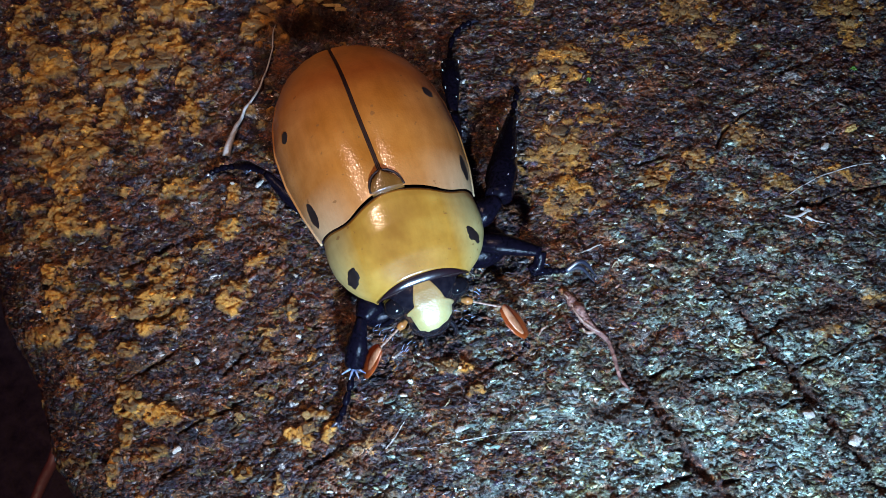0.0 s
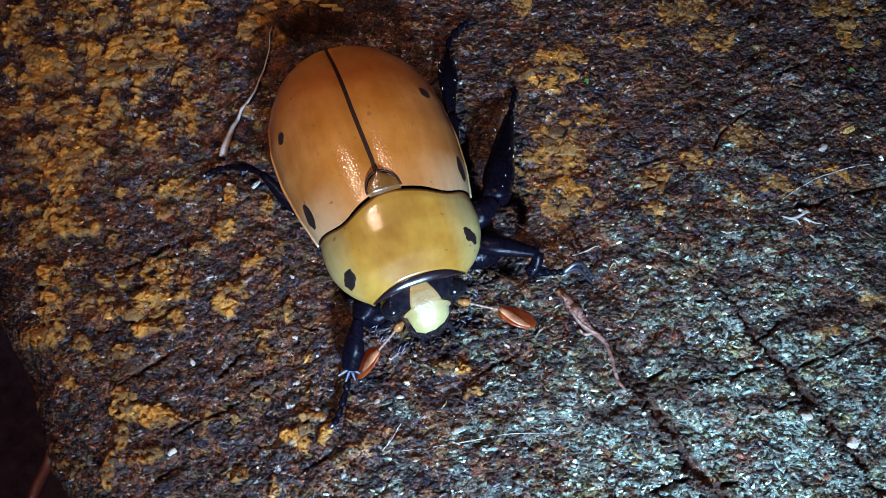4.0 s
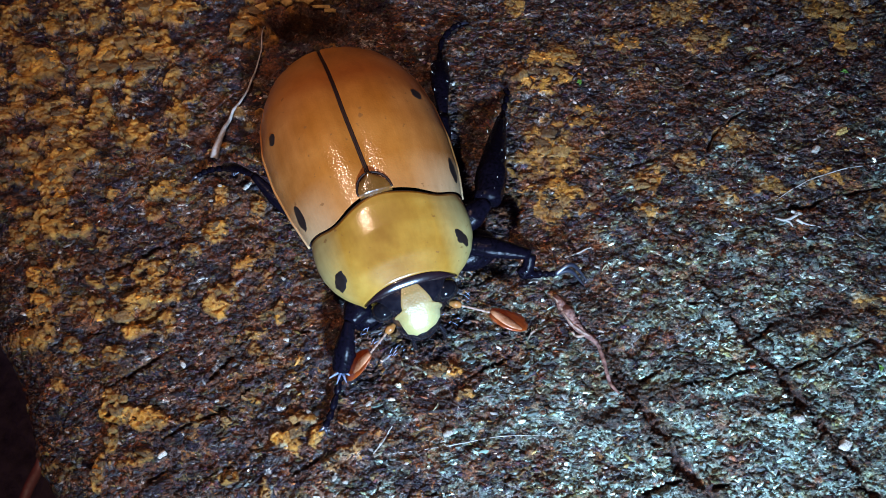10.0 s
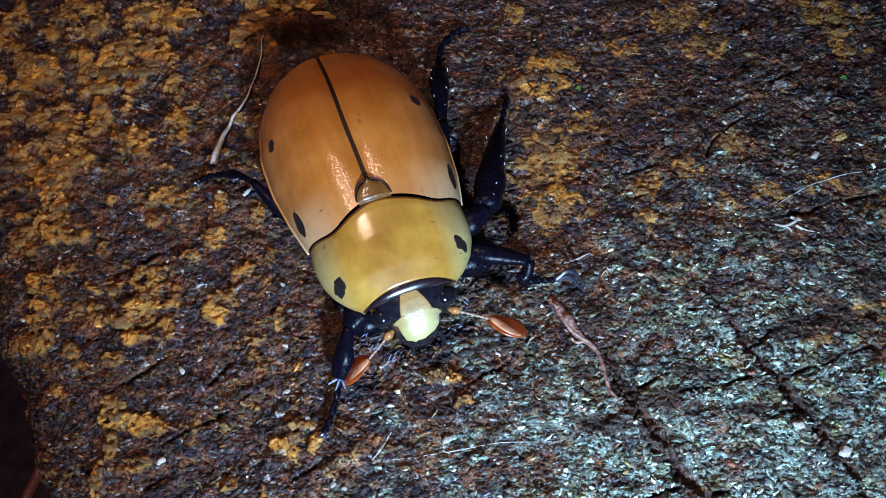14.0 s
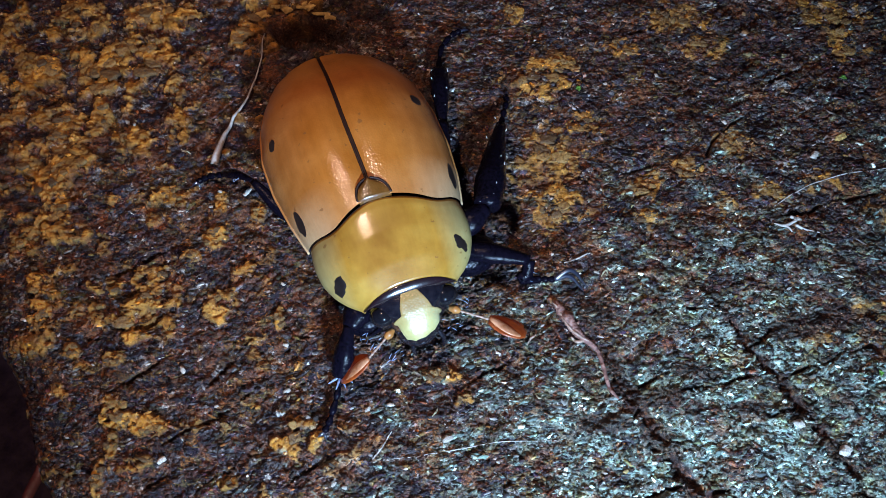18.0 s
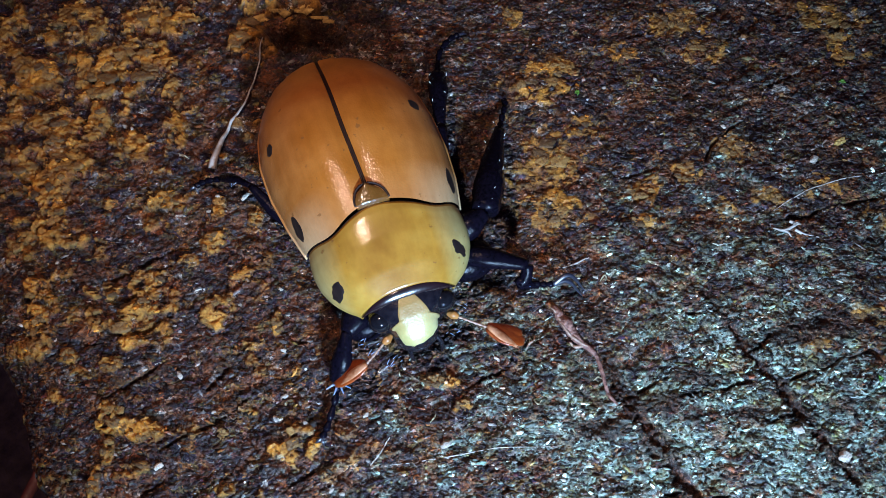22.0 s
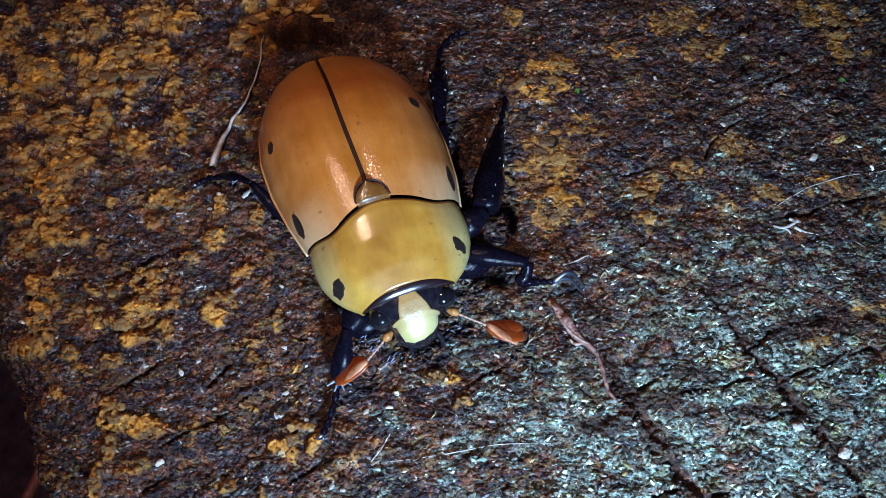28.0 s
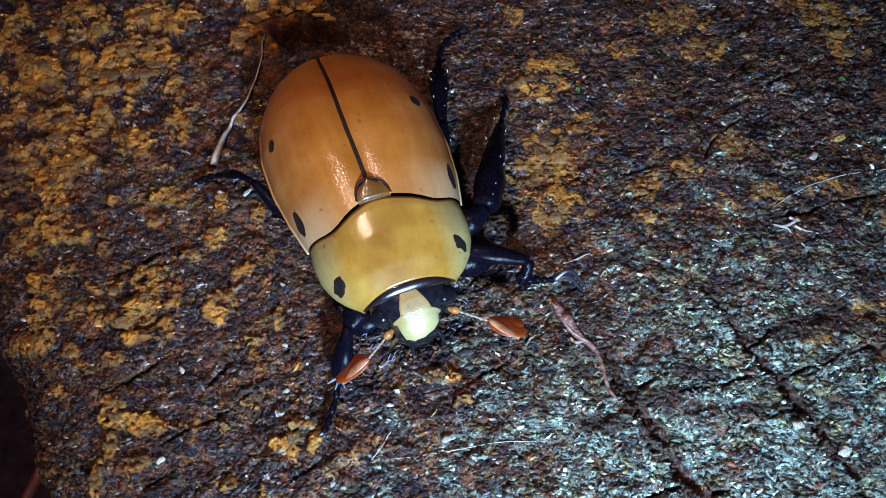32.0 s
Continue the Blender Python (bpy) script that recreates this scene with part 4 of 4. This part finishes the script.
def build_leg(name_label, femur, tibia, tarsus, claws, thick=1.0, seed=0, spurs=(), taper=(0.30, 0.45, 0.66, 0.56), studs=0):
    rnd = random.Random(seed)
    leg = part("leg", mesh_of("leg", *tube(femur, [0.75 * min(thick, 1.2), 0.9 * min(thick, 1.25), 0.42 * thick], 14, 12, 0.8)), LEG, beetle, name_label)
    shin = part("tibia", mesh_of("tibia", *tube(tibia, [r * thick for r in taper], 16, 10, 0.8, 0.1, seed)), LEG, leg)
    line = spline(tibia, 9)
    for k in (2, 3, 4, 5, 6, 7, 8):
        p = line[k]
        q = p + Vector((rnd.uniform(-0.9, 0.9), rnd.uniform(-0.6, 0.9), rnd.uniform(-0.2, 0.25))) * 0.85
        part("spine", mesh_of("spine", *tube([p, (p + q) / 2, q], [0.04, 0.03, 0.01], 5, 5)), SPUR, leg, "pale bristle")
    for k in range(studs):  # short bristles along the upper edges, coloured pale to stand in for glints
        s = (k + rnd.uniform(0.1, 0.9)) / studs
        p = line[min(8, int(s * 8.99))]
        r = thick * float(np.interp(s, np.linspace(0, 1, len(taper)), taper))
        a = p + Vector((rnd.choice((-0.75, 0.75)) * r + rnd.uniform(-0.1, 0.1), rnd.uniform(-0.6, 0.6), 0.5 * r))
        b = a + Vector((rnd.uniform(-0.14, 0.14), rnd.uniform(-0.14, 0.14), 0.24))
        part("spine", mesh_of("spine", *tube([a, (a + b) / 2, b], [0.034, 0.03, 0.015], 5, 6)), GLINT_HAIR, leg, "pale bristle")
    for tip in spurs:
        a, b = line[8], Vector(tip)
        part("spur", mesh_of("spur", *tube([a, (a + b) / 2, b], [0.12, 0.10, 0.03], 6, 6)), SPUR, leg, "blue-white spur")
    n = 5
    pts = spline(tarsus, n * 4 + 1)
    for k in range(n):
        seg = [pts[4 * k + j] for j in range(5)]
        part("tarsus", mesh_of("tarsus", *tube(seg, [0.16, 0.24, 0.30, 0.16], 8, 8)), LEG, leg)
    for c in claws:
        a = Vector(tarsus[-1])
        b = Vector(c[-3:])
        mid = Vector(c[:3]) if len(c) > 3 else (a + b) / 2 + Vector((0, 0, 0.15))
        fat = 1.5 if len(c) > 3 else 1.0
        part("claw", mesh_of("claw", *tube([a, mid, b], [0.15 * fat, 0.13 * fat, 0.03], 14, 8)), POLISH, leg, "curved shiny claw")


def build_bristles():
    rnd = random.Random(12)
    for x, y, z, sx in ((-5.9, 4.0, 2.8, -1), (3.9, 7.0, 2.6, 1), (3.3, 7.6, 2.4, 1), (1.9, 8.9, 2.6, 1), (-2.7, 8.3, 2.9, -1), (-4.0, 7.0, 2.8, -1)):
        for k in range(7):
            a = Vector((x + rnd.uniform(-0.7, 0.7), y + rnd.uniform(-0.5, 0.5), z - rnd.uniform(0, 0.8)))
            b = a + Vector((sx * rnd.uniform(0.1, 0.45), rnd.uniform(-0.1, 0.45), rnd.uniform(-0.2, 0.2)))
            part("bristle", mesh_of("bristle", *tube([a, (a + b) / 2 + Vector((0, 0, 0.06)), b], [0.034, 0.03, 0.014], 5, 5)), SPUR, beetle, "fine blue-white bristle")


def build_legs():
    build_leg("black front leg with curved claws", [(-4.2, 2.6, 3.0), (-7.2, 4.2, 3.3), (-9.9, 5.7, 3.1)], [(-9.9, 5.7, 3.1), (-9.5, 6.4, 2.4), (-9.0, 6.6, 2.1), (-10.4, 7.05, 1.7)],
              [(-9.0, 6.55, 2.0), (-9.8, 6.8, 1.9), (-10.7, 7.1, 1.7), (-11.5, 7.35, 1.6)], [(-12.9, 7.2, 2.0, -14.0, 8.5, 0.4), (-12.7, 7.5, 1.6, -13.6, 8.7, 0.4)], 1.0, 1, taper=(0.45, 0.5, 0.45, 0.3), studs=2)
    build_leg("black toothed front leg", [(3.0, 4.8, 3.0), (3.8, 5.5, 3.2), (4.6, 6.3, 3.3)], [(4.6, 6.2, 3.3), (5.4, 7.6, 2.6), (6.3, 9.0, 1.4)],
              [(6.3, 9.0, 1.2), (7.0, 10.2, 1.0), (8.0, 11.7, 0.8), (8.7, 12.4, 0.6)], [(9.4, 12.6, 0.2), (8.7, 13.0, 0.2)], 1.3, 2, [(6.9, 10.0, 1.9), (6.2, 10.1, 1.8), (5.6, 9.9, 1.8), (7.3, 9.4, 1.9)])
    build_leg("black middle leg stretched backwards", [(-5.2, 1.8, 2.8), (-6.8, 1.3, 3.6), (-8.2, 0.8, 4.0)], [(-8.2, 0.8, 4.0), (-10.2, -2.9, 3.2), (-12.6, -7.0, 1.7)],
              [(-12.6, -7.0, 1.5), (-13.4, -8.3, 1.2), (-14.2, -9.6, 0.8), (-14.3, -10.2, 0.6)], [(-13.9, -11.1, 0.3), (-14.8, -10.7, 0.3)], 1.35, 3, taper=(0.80, 0.92, 0.62, 0.30), studs=12)
    build_leg("black hind leg along the body", [(-4.5, -3.6, 2.6), (-6.4, -5.6, 2.9), (-7.7, -8.0, 3.1)], [(-7.7, -8.0, 3.1), (-8.6, -11.0, 2.7), (-9.4, -13.7, 1.8)],
              [(-9.4, -13.7, 1.6), (-10.6, -16.4, 1.1), (-12.1, -17.7, 0.8), (-13.0, -18.0, 0.6)], [(-13.9, -18.1, 0.2), (-12.6, -18.8, 0.2)], 1.35, 4, studs=9)
    build_leg("black middle leg bent at the knee", [(5.4, -2.6, 2.6), (7.0, -5.0, 3.4), (8.2, -7.4, 4.0)], [(8.2, -7.4, 4.0), (9.3, -8.8, 3.3), (10.4, -10.1, 2.0)],
              [(10.4, -10.1, 1.8), (11.7, -10.8, 1.0), (12.6, -10.95, 0.6), (12.9, -10.9, 0.5)], [(13.5, -10.8, 0.2), (12.8, -10.3, 0.2)], 0.68, 5)
    build_leg("black hind leg tucked under the body", [(4.0, -4.6, 2.4), (5.2, -7.0, 2.4), (5.6, -9.4, 2.2)], [(5.6, -9.4, 2.2), (5.0, -11.4, 1.5), (4.2, -13.0, 0.9)],
              [(4.2, -13.0, 0.8), (3.8, -13.8, 0.6), (3.4, -14.4, 0.5)], [(3.1, -14.9, 0.2), (3.6, -14.9, 0.2)], 0.8, 6)


def plate_mesh(long, wide=1.0):
    """One leaf of an antenna's club: a thin rounded paddle."""
    rings, seg = 12, 12
    verts = []
    for i in range(rings + 1):
        s = i / rings
        y = long * s
        w = wide * (0.12 + 0.80 * math.sin(math.pi * (0.06 + s * 0.9)) ** 0.6)
        for k in range(seg):
            a = 2 * math.pi * k / seg
            verts.append((w * math.cos(a) + 0.1 * math.sin(s * 3), y, 0.13 * math.sin(a) + 0.15 * math.sin(s * 2.2)))
    f = grid_faces(rings + 1, seg, True)
    return mesh_of("club_leaf", verts, f + [tuple(range(seg))[::-1], tuple(range(rings * seg, (rings + 1) * seg))])


ANTENNAE = []


def build_antenna(base, length):
    scape = tube([(0, -0.35, 0), (0, 0.1, 0.05), (0, 0.5, 0)], [0.18, 0.36, 0.2], 10, 10)
    beads = []
    for k in range(6):
        y = 0.5 + (length - 0.5) * k / 6
        beads.append(tube([(0, y, 0), (0, y + 0.2, 0), (0, y + (length - 0.4) / 6, 0)], [0.06, 0.11, 0.07], 6, 8))
    stalk = part("antenna", mesh_of("antenna", *merged(*beads)), PEEL, beetle, "thin jointed antenna with a leafed club")
    part("antenna_base", mesh_of("antenna_base", *scape), HORN, stalk, "amber bulb")
    leaves = [part("club_leaf", plate_mesh(long, wide), mat, stalk, label) for long, wide, mat, label in ((2.6, 0.42, PINK, "pale pinkish club leaf"), (2.95, 1.0, AMBER, "red-brown club leaf"), (2.7, 0.8, AMBER, "red-brown club leaf"))]
    ANTENNAE.append((stalk, leaves, base, length))


build_body()
build_legs()
build_bristles()
build_antenna((1.9, 7.75, 3.5), 2.4)
build_antenna((-3.05, 7.6, 3.6), 2.75)


# ---------------------------------------------------------------- loose things on the bark
def on_bark(x, y, lift=0.0):
    return float(height(np.array([x]), np.array([y]))[0]) + lift


def strand(name, plan, radii, mat, label, category, lift=0.1, arch=0.0, n=40, sides=7, rough=0.15):
    x0, y0 = plan[0]
    pts = []
    for k, p in enumerate(spline([(*q, 0) for q in plan], 16)):
        s = k / 15
        pts.append((p.x, p.y, on_bark(p.x, p.y, lift) + arch * math.sin(math.pi * s)))
    z0 = pts[0][2]
    v, f = tube([(a - x0, b - y0, c - z0) for a, b, c in pts], radii, n, sides, 1.0, rough, len(plan))
    ob = new(name, mesh_of(name, v, f))
    ob.data.materials.append(mat)
    ob.location = (x0 * MM, y0 * MM, z0 * MM)
    return tagged(ob, label, category)


strand("plant_fibre", [(-19.0, 7.9), (-18.7, 9.4), (-18.1, 11.5), (-17.3, 13.4), (-16.5, 15.2), (-16.0, 18.2), (-15.9, 21.2)], [0.40, 0.28, 0.15, 0.10, 0.08, 0.06, 0.04], FIBRE, "long pale bent fibre lying on bark", "fibre", 0.4, n=60)
strand("plant_fibre", [(-3.5, -16.2), (-1.0, -15.9), (1.5, -15.5), (4.0, -15.0), (8.6, -14.8)], [0.02, 0.035, 0.04, 0.03, 0.02], FIBRE, "thin white thread lying on lichen", "fibre", 0.1)
strand("plant_fibre", [(-4.9, -16.2), (-4.3, -15.4), (-3.6, -14.2)], [0.05, 0.06, 0.04], FIBRE, "short straight pale fibre on bark", "fibre", 0.1)
strand("plant_fibre", [(27.8, 4.3), (30.4, 5.9), (33.5, 7.0), (37.9, 7.8), (42.0, 8.3)], [0.03, 0.05, 0.05, 0.04, 0.04], FIBRE, "long thin pale thread across bark", "fibre", 0.1)
strand("plant_fibre", [(10.0, -0.7), (11.2, -0.3), (12.2, 0.2)], [0.05, 0.08, 0.04], FIBRE, "short pale fibre beside the claw", "fibre", 0.15)


def forked_twig(x0, y0):
    """A small dry twig with two side shoots, in one piece."""
    arms = []
    for plan, radii in (([(-1.2, -0.1), (-0.4, -0.3), (0.6, 0.1)], [0.05, 0.12, 0.14, 0.10]), ([(-0.4, -0.3), (-0.1, -0.55), (0.1, -0.9)], [0.10, 0.09, 0.05]),
                        ([(0.5, -0.3), (1.3, -0.6), (2.4, -0.9)], [0.12, 0.11, 0.05]), ([(0.5, 0.1), (0.5, 0.3), (0.2, 0.5)], [0.12, 0.18, 0.12])):
        arms.append(tube([(a, b, on_bark(x0 + a, y0 + b, 0.16) - on_bark(x0, y0, 0)) for a, b in plan], radii, 18, 8, 1.0, 0.2, len(plan)))
    ob = new("dry_twig", mesh_of("dry_twig", *merged(*arms)))
    ob.data.materials.append(FIBRE)
    ob.location = (x0 * MM, y0 * MM, on_bark(x0, y0) * MM)
    return tagged(ob, "small pale forked twig on bark", "twig")


forked_twig(28.6, 2.7)
strand("woody_twig", [(9.0, -4.0), (9.6, -5.0), (10.2, -5.9), (10.8, -6.8), (11.6, -7.4), (12.2, -8.1), (12.5, -9.5), (12.8, -11.0), (13.4, -11.8)], [0.16, 0.42, 0.50, 0.42, 0.28, 0.24, 0.17, 0.18, 0.15, 0.13, 0.08], TWIG, "thin crooked purplish twig lying on bark", "twig", 0.2, n=70, sides=9, rough=0.35)
strand("wood_splinter", [(8.8, -4.2), (9.3, -4.9), (9.7, -5.9), (10.5, -6.8), (11.5, -7.3)], [0.04, 0.09, 0.08, 0.12, 0.05], PEEL, "pale peeled splinter along the twig", "splinter", 0.55)
strand("wood_splinter", [(10.1, -7.0), (10.6, -7.35), (11.2, -7.2), (11.8, -7.5)], [0.06, 0.14, 0.14, 0.06], PEEL, "pale curled splinter under the twig", "splinter", 0.3)
strand("rootlet", [(7.5, -6.3), (7.4, -6.8), (7.0, -7.1), (6.7, -7.6)], [0.05, 0.09, 0.10, 0.06], PEEL, "pale crooked rootlet on bark", "rootlet", 0.15)

for curl in ([(7.1, -11.4), (7.4, -11.8), (7.7, -11.5)], [(-0.6, -13.2), (-0.3, -12.8), (-0.2, -12.5)], [(11.8, -9.9), (12.2, -9.6), (12.5, -9.9)],
             [(6.3, -11.8), (6.45, -11.7), (6.6, -11.7)], [(-22.1, 9.5), (-21.6, 9.2), (-21.2, 9.0)],
             [(9.9, -13.5), (10.0, -13.7), (10.1, -13.9)], [(-3.0, -9.3), (-2.9, -9.6), (-2.7, -9.9)], [(12.9, -1.9), (13.3, -1.4), (13.7, -1.8)]):
    tagged(strand("fibre_curl", curl, [0.03, 0.07, 0.06, 0.03], CURL, "short curled cream fibre on bark", "fibre", 0.12, n=16), group="fibre curls on the bark")


def pebble_mesh(seed):
    bm = bmesh.new()
    bmesh.ops.create_icosphere(bm, subdivisions=2, radius=MM)
    rnd = random.Random(seed)
    off = Vector((rnd.random() * 9, rnd.random() * 9, 0))
    for v in bm.verts:
        v.co *= 1 + 0.8 * noise.noise(v.co * 1500 + off) + 0.4 * noise.noise(v.co * 3800 + off)
        v.co.z *= 0.5
    me = bpy.data.meshes.new("pale_grain")
    bm.to_mesh(me)
    bm.free()
    me.shade_smooth()
    me.materials.append(GREY_GRAIN)
    return me


PEBBLES = [pebble_mesh(s) for s in range(6)]
rnd = random.Random(8)
for gx, gy, size in GRAINS_DRY + GRAINS_DAMP:
    ob = new("pale_grain", PEBBLES[rnd.randrange(6)])
    ob.matrix_basis = pose(gx * MM, gy * MM, on_bark(gx, gy, 0.12 + 0.4 * size) * MM, 0, 0, rnd.uniform(-60, 60)) @ Matrix.Diagonal((size * rnd.uniform(0.65, 1.1), size * 0.6, size * 0.6, 1))
    tagged(ob, "tiny pale grain stuck on bark", "grain", "pale grains on the bark")

MOSS = plain("bright_moss", (0.03, 0.09, 0.008), (0.10, 0.24, 0.02), 0.5, 3000, 0.00005)
for mx, my, size in ((35.9, 16.9, 0.3), (12.2, 15.6, 0.26), (33.5, -9.8, 0.32)):
    leaves = []
    for k in range(7):
        a, reach = k * 2.4, size * rnd.uniform(0.7, 1.4)
        leaves.append(tube([(0, 0, 0), (reach * 0.5 * math.cos(a), reach * 0.5 * math.sin(a), 0.2), (reach * math.cos(a), reach * math.sin(a), 0.12)], [0.05, 0.09, 0.01], 6, 6, 0.5))
    ob = new("moss_tuft", mesh_of("moss_tuft", *merged(*leaves)))
    ob.data.materials.append(MOSS)
    ob.location = (mx * MM, my * MM, on_bark(mx, my, 0.08) * MM)
    tagged(ob, "tiny bright green moss tuft on bark", "moss", "moss tufts on the bark")

stem_pts = [(-38.0, -2.0, -122), (-40.0, -9.0, -60), (-41.6, -11.5, -30), (-42.4, -15.0, -26), (-43.0, -22.0, -24)]
v, f = tube([(a + 38, b + 2, c + 122) for a, b, c in stem_pts], [1.0, 0.8, 0.6, 0.6, 0.5], 40, 8)
stem = new("creeper", mesh_of("creeper", v, f))
stem.data.materials.append(STEM)
stem.location = (-38.0 * MM, -2.0 * MM, -122 * MM)
tagged(stem, "thin red-brown stem rising beside the log", "stem")


# ---------------------------------------------------------------- bark plates, each its own piece
def shard_mesh(seed):
    """A flat bark plate with a ragged, angular outline."""
    r = random.Random(seed)
    n = 22
    corners = r.randint(5, 7)
    at = sorted(r.uniform(0, 2 * math.pi) for _ in range(corners))
    rad = []
    for k in range(n):
        a = 2 * math.pi * k / n
        edge = min(1.0 / max(0.45, math.cos(((a - c + math.pi) % (2 * math.pi)) - math.pi)) for c in at)
        rad.append(min(1.25, 0.82 * edge) * (0.86 + 0.28 * r.random()))
    verts = []
    for scale, z in ((0.0, 0.16), (0.3, 0.17), (0.6, 0.16), (0.9, 0.13), (1.0, 0.03), (0.97, -0.45)):
        for k in range(n):
            a = 2 * math.pi * k / n
            verts.append((scale * rad[k] * math.cos(a), scale * rad[k] * math.sin(a), z + (0.09 * (r.random() - 0.5) if 0.2 < scale < 0.95 else 0)))
    return mesh_of("bark_plate", verts, grid_faces(6, n, True))


SHARDS = [shard_mesh(s) for s in range(16)]
PALE_SHARDS = [shard_mesh(s) for s in range(20, 25)]
for me in PALE_SHARDS:
    me.materials.append(PALE_BARK)
for me in SHARDS:
    me.materials.append(PLATE)
crumb = new("bark_crumb", PALE_SHARDS[2])
crumb.matrix_basis = pose(34.5 * MM, 10.8 * MM, on_bark(34.5, 10.8, 0.25) * MM, 14, 0, 35) @ Matrix.Diagonal((0.5, 0.34, 0.8, 1))
tagged(crumb, "pale tan crumb of bark lying loose", "crumb")
rnd = random.Random(5)


def lay_plate(px, py, sx, sy, thick, pool=SHARDS):
    if beyond_edge(px, py) > -2:
        return
    e = 0.5 + 0.4 * sx
    tx = (on_bark(px, py + e) - on_bark(px, py - e)) / (2 * e)
    ty = (on_bark(px + e, py) - on_bark(px - e, py)) / (2 * e)
    m = pose(px * MM, py * MM, on_bark(px, py, 0.02) * MM, math.degrees(math.atan(tx)) * 0.7, -math.degrees(math.atan(ty)) * 0.7, rnd.choice((0, 180)) + rnd.uniform(-25, 25))
    part("bark_plate", pool[rnd.randrange(len(pool))], None, log, at=m @ Matrix.Diagonal((sx, sy, thick, 1)))


for patches, count in ((RUST_BANK, 4), (RUST_NEAR_EDGE, 5), (RUST_FAR_SIDE, 4)):
    for cx, cy, a, b in patches:
        for k in range(count):
            s, w = math.sqrt(rnd.random()) * 0.8, rnd.uniform(0, 2 * math.pi)
            size = min(0.6, max(0.2, min(a, b) * rnd.uniform(0.16, 0.34)))
            lay_plate(cx + a * s * math.cos(w), cy + b * s * math.sin(w), size * rnd.uniform(0.9, 1.6), size, 0.5)


# pale plates on the ledge over the hollow
for px, py in ((-18.2, 20.4), (-17.7, 21.4), (-16.9, 22.8), (-16.0, 23.5), (-15.0, 23.8), (-14.0, 23.9), (-13.0, 23.9), (-12.0, 23.9), (-10.9, 23.7), (-9.9, 23.5), (-16.5, 23.4)):
    lay_plate(px, py, rnd.uniform(0.55, 0.9), rnd.uniform(0.3, 0.5), 0.45, PALE_SHARDS if px > -16.2 else SHARDS)


# ---------------------------------------------------------------- what moves
def motions():
    # seconds, lean of the stalk, lean of the club, spread of its leaves, all in degrees
    plans = [
        [(0, 64, 74, 7, -54), (1, 63, 76, 7, -53), (3, 61, 80, 7, -50), (8, 59, 80, 8, -48), (12, 59, 82, 8, -46), (17, 60, 83, 8, -40), (20, 60, 84, 9, -36), (21, 60, 84, 9, -32), (23, 60, 82, 10, -32), (25.5, 60, 83, 12, -28), (28, 60, 78, 11, -30), (32, 59, 78, 11, -30)],
        [(0, -62, -30, -6, -30), (0.5, -62, -32, -7, -27), (1, -62, -36, -8, -22), (1.5, -61, -40, -10, -17), (3, -60, -42, -11, -14), (9, -59, -42, -11, -14), (17, -57, -42, -11, -14), (20, -54, -40, -12, -14), (22, -52, -38, -14, -12), (23.5, -54, -40, -12, -12), (25.5, -50, -38, -16, -10), (28, -50, -38, -17, -10), (29, -55, -41, -15, -10), (32, -54, -40, -15, -10)],
    ]
    for (stalk, leaves, base, length), plan in zip(ANTENNAE, plans):
        walk(stalk, [(t, pose(base[0] * MM, base[1] * MM, base[2] * MM, -8, 0, -lean)) for t, lean, club, fan, dip in plan])
        for k, leaf in enumerate(leaves):
            walk(leaf, [(t, pose(0.05 * (k - 1) * MM, length * MM, 0.22 * (1 - k) * MM, dip + 8, 25 * (1 if base[0] > 0 else -1), lean - club - fan * k)) for t, lean, club, fan, dip in plan])


motions()
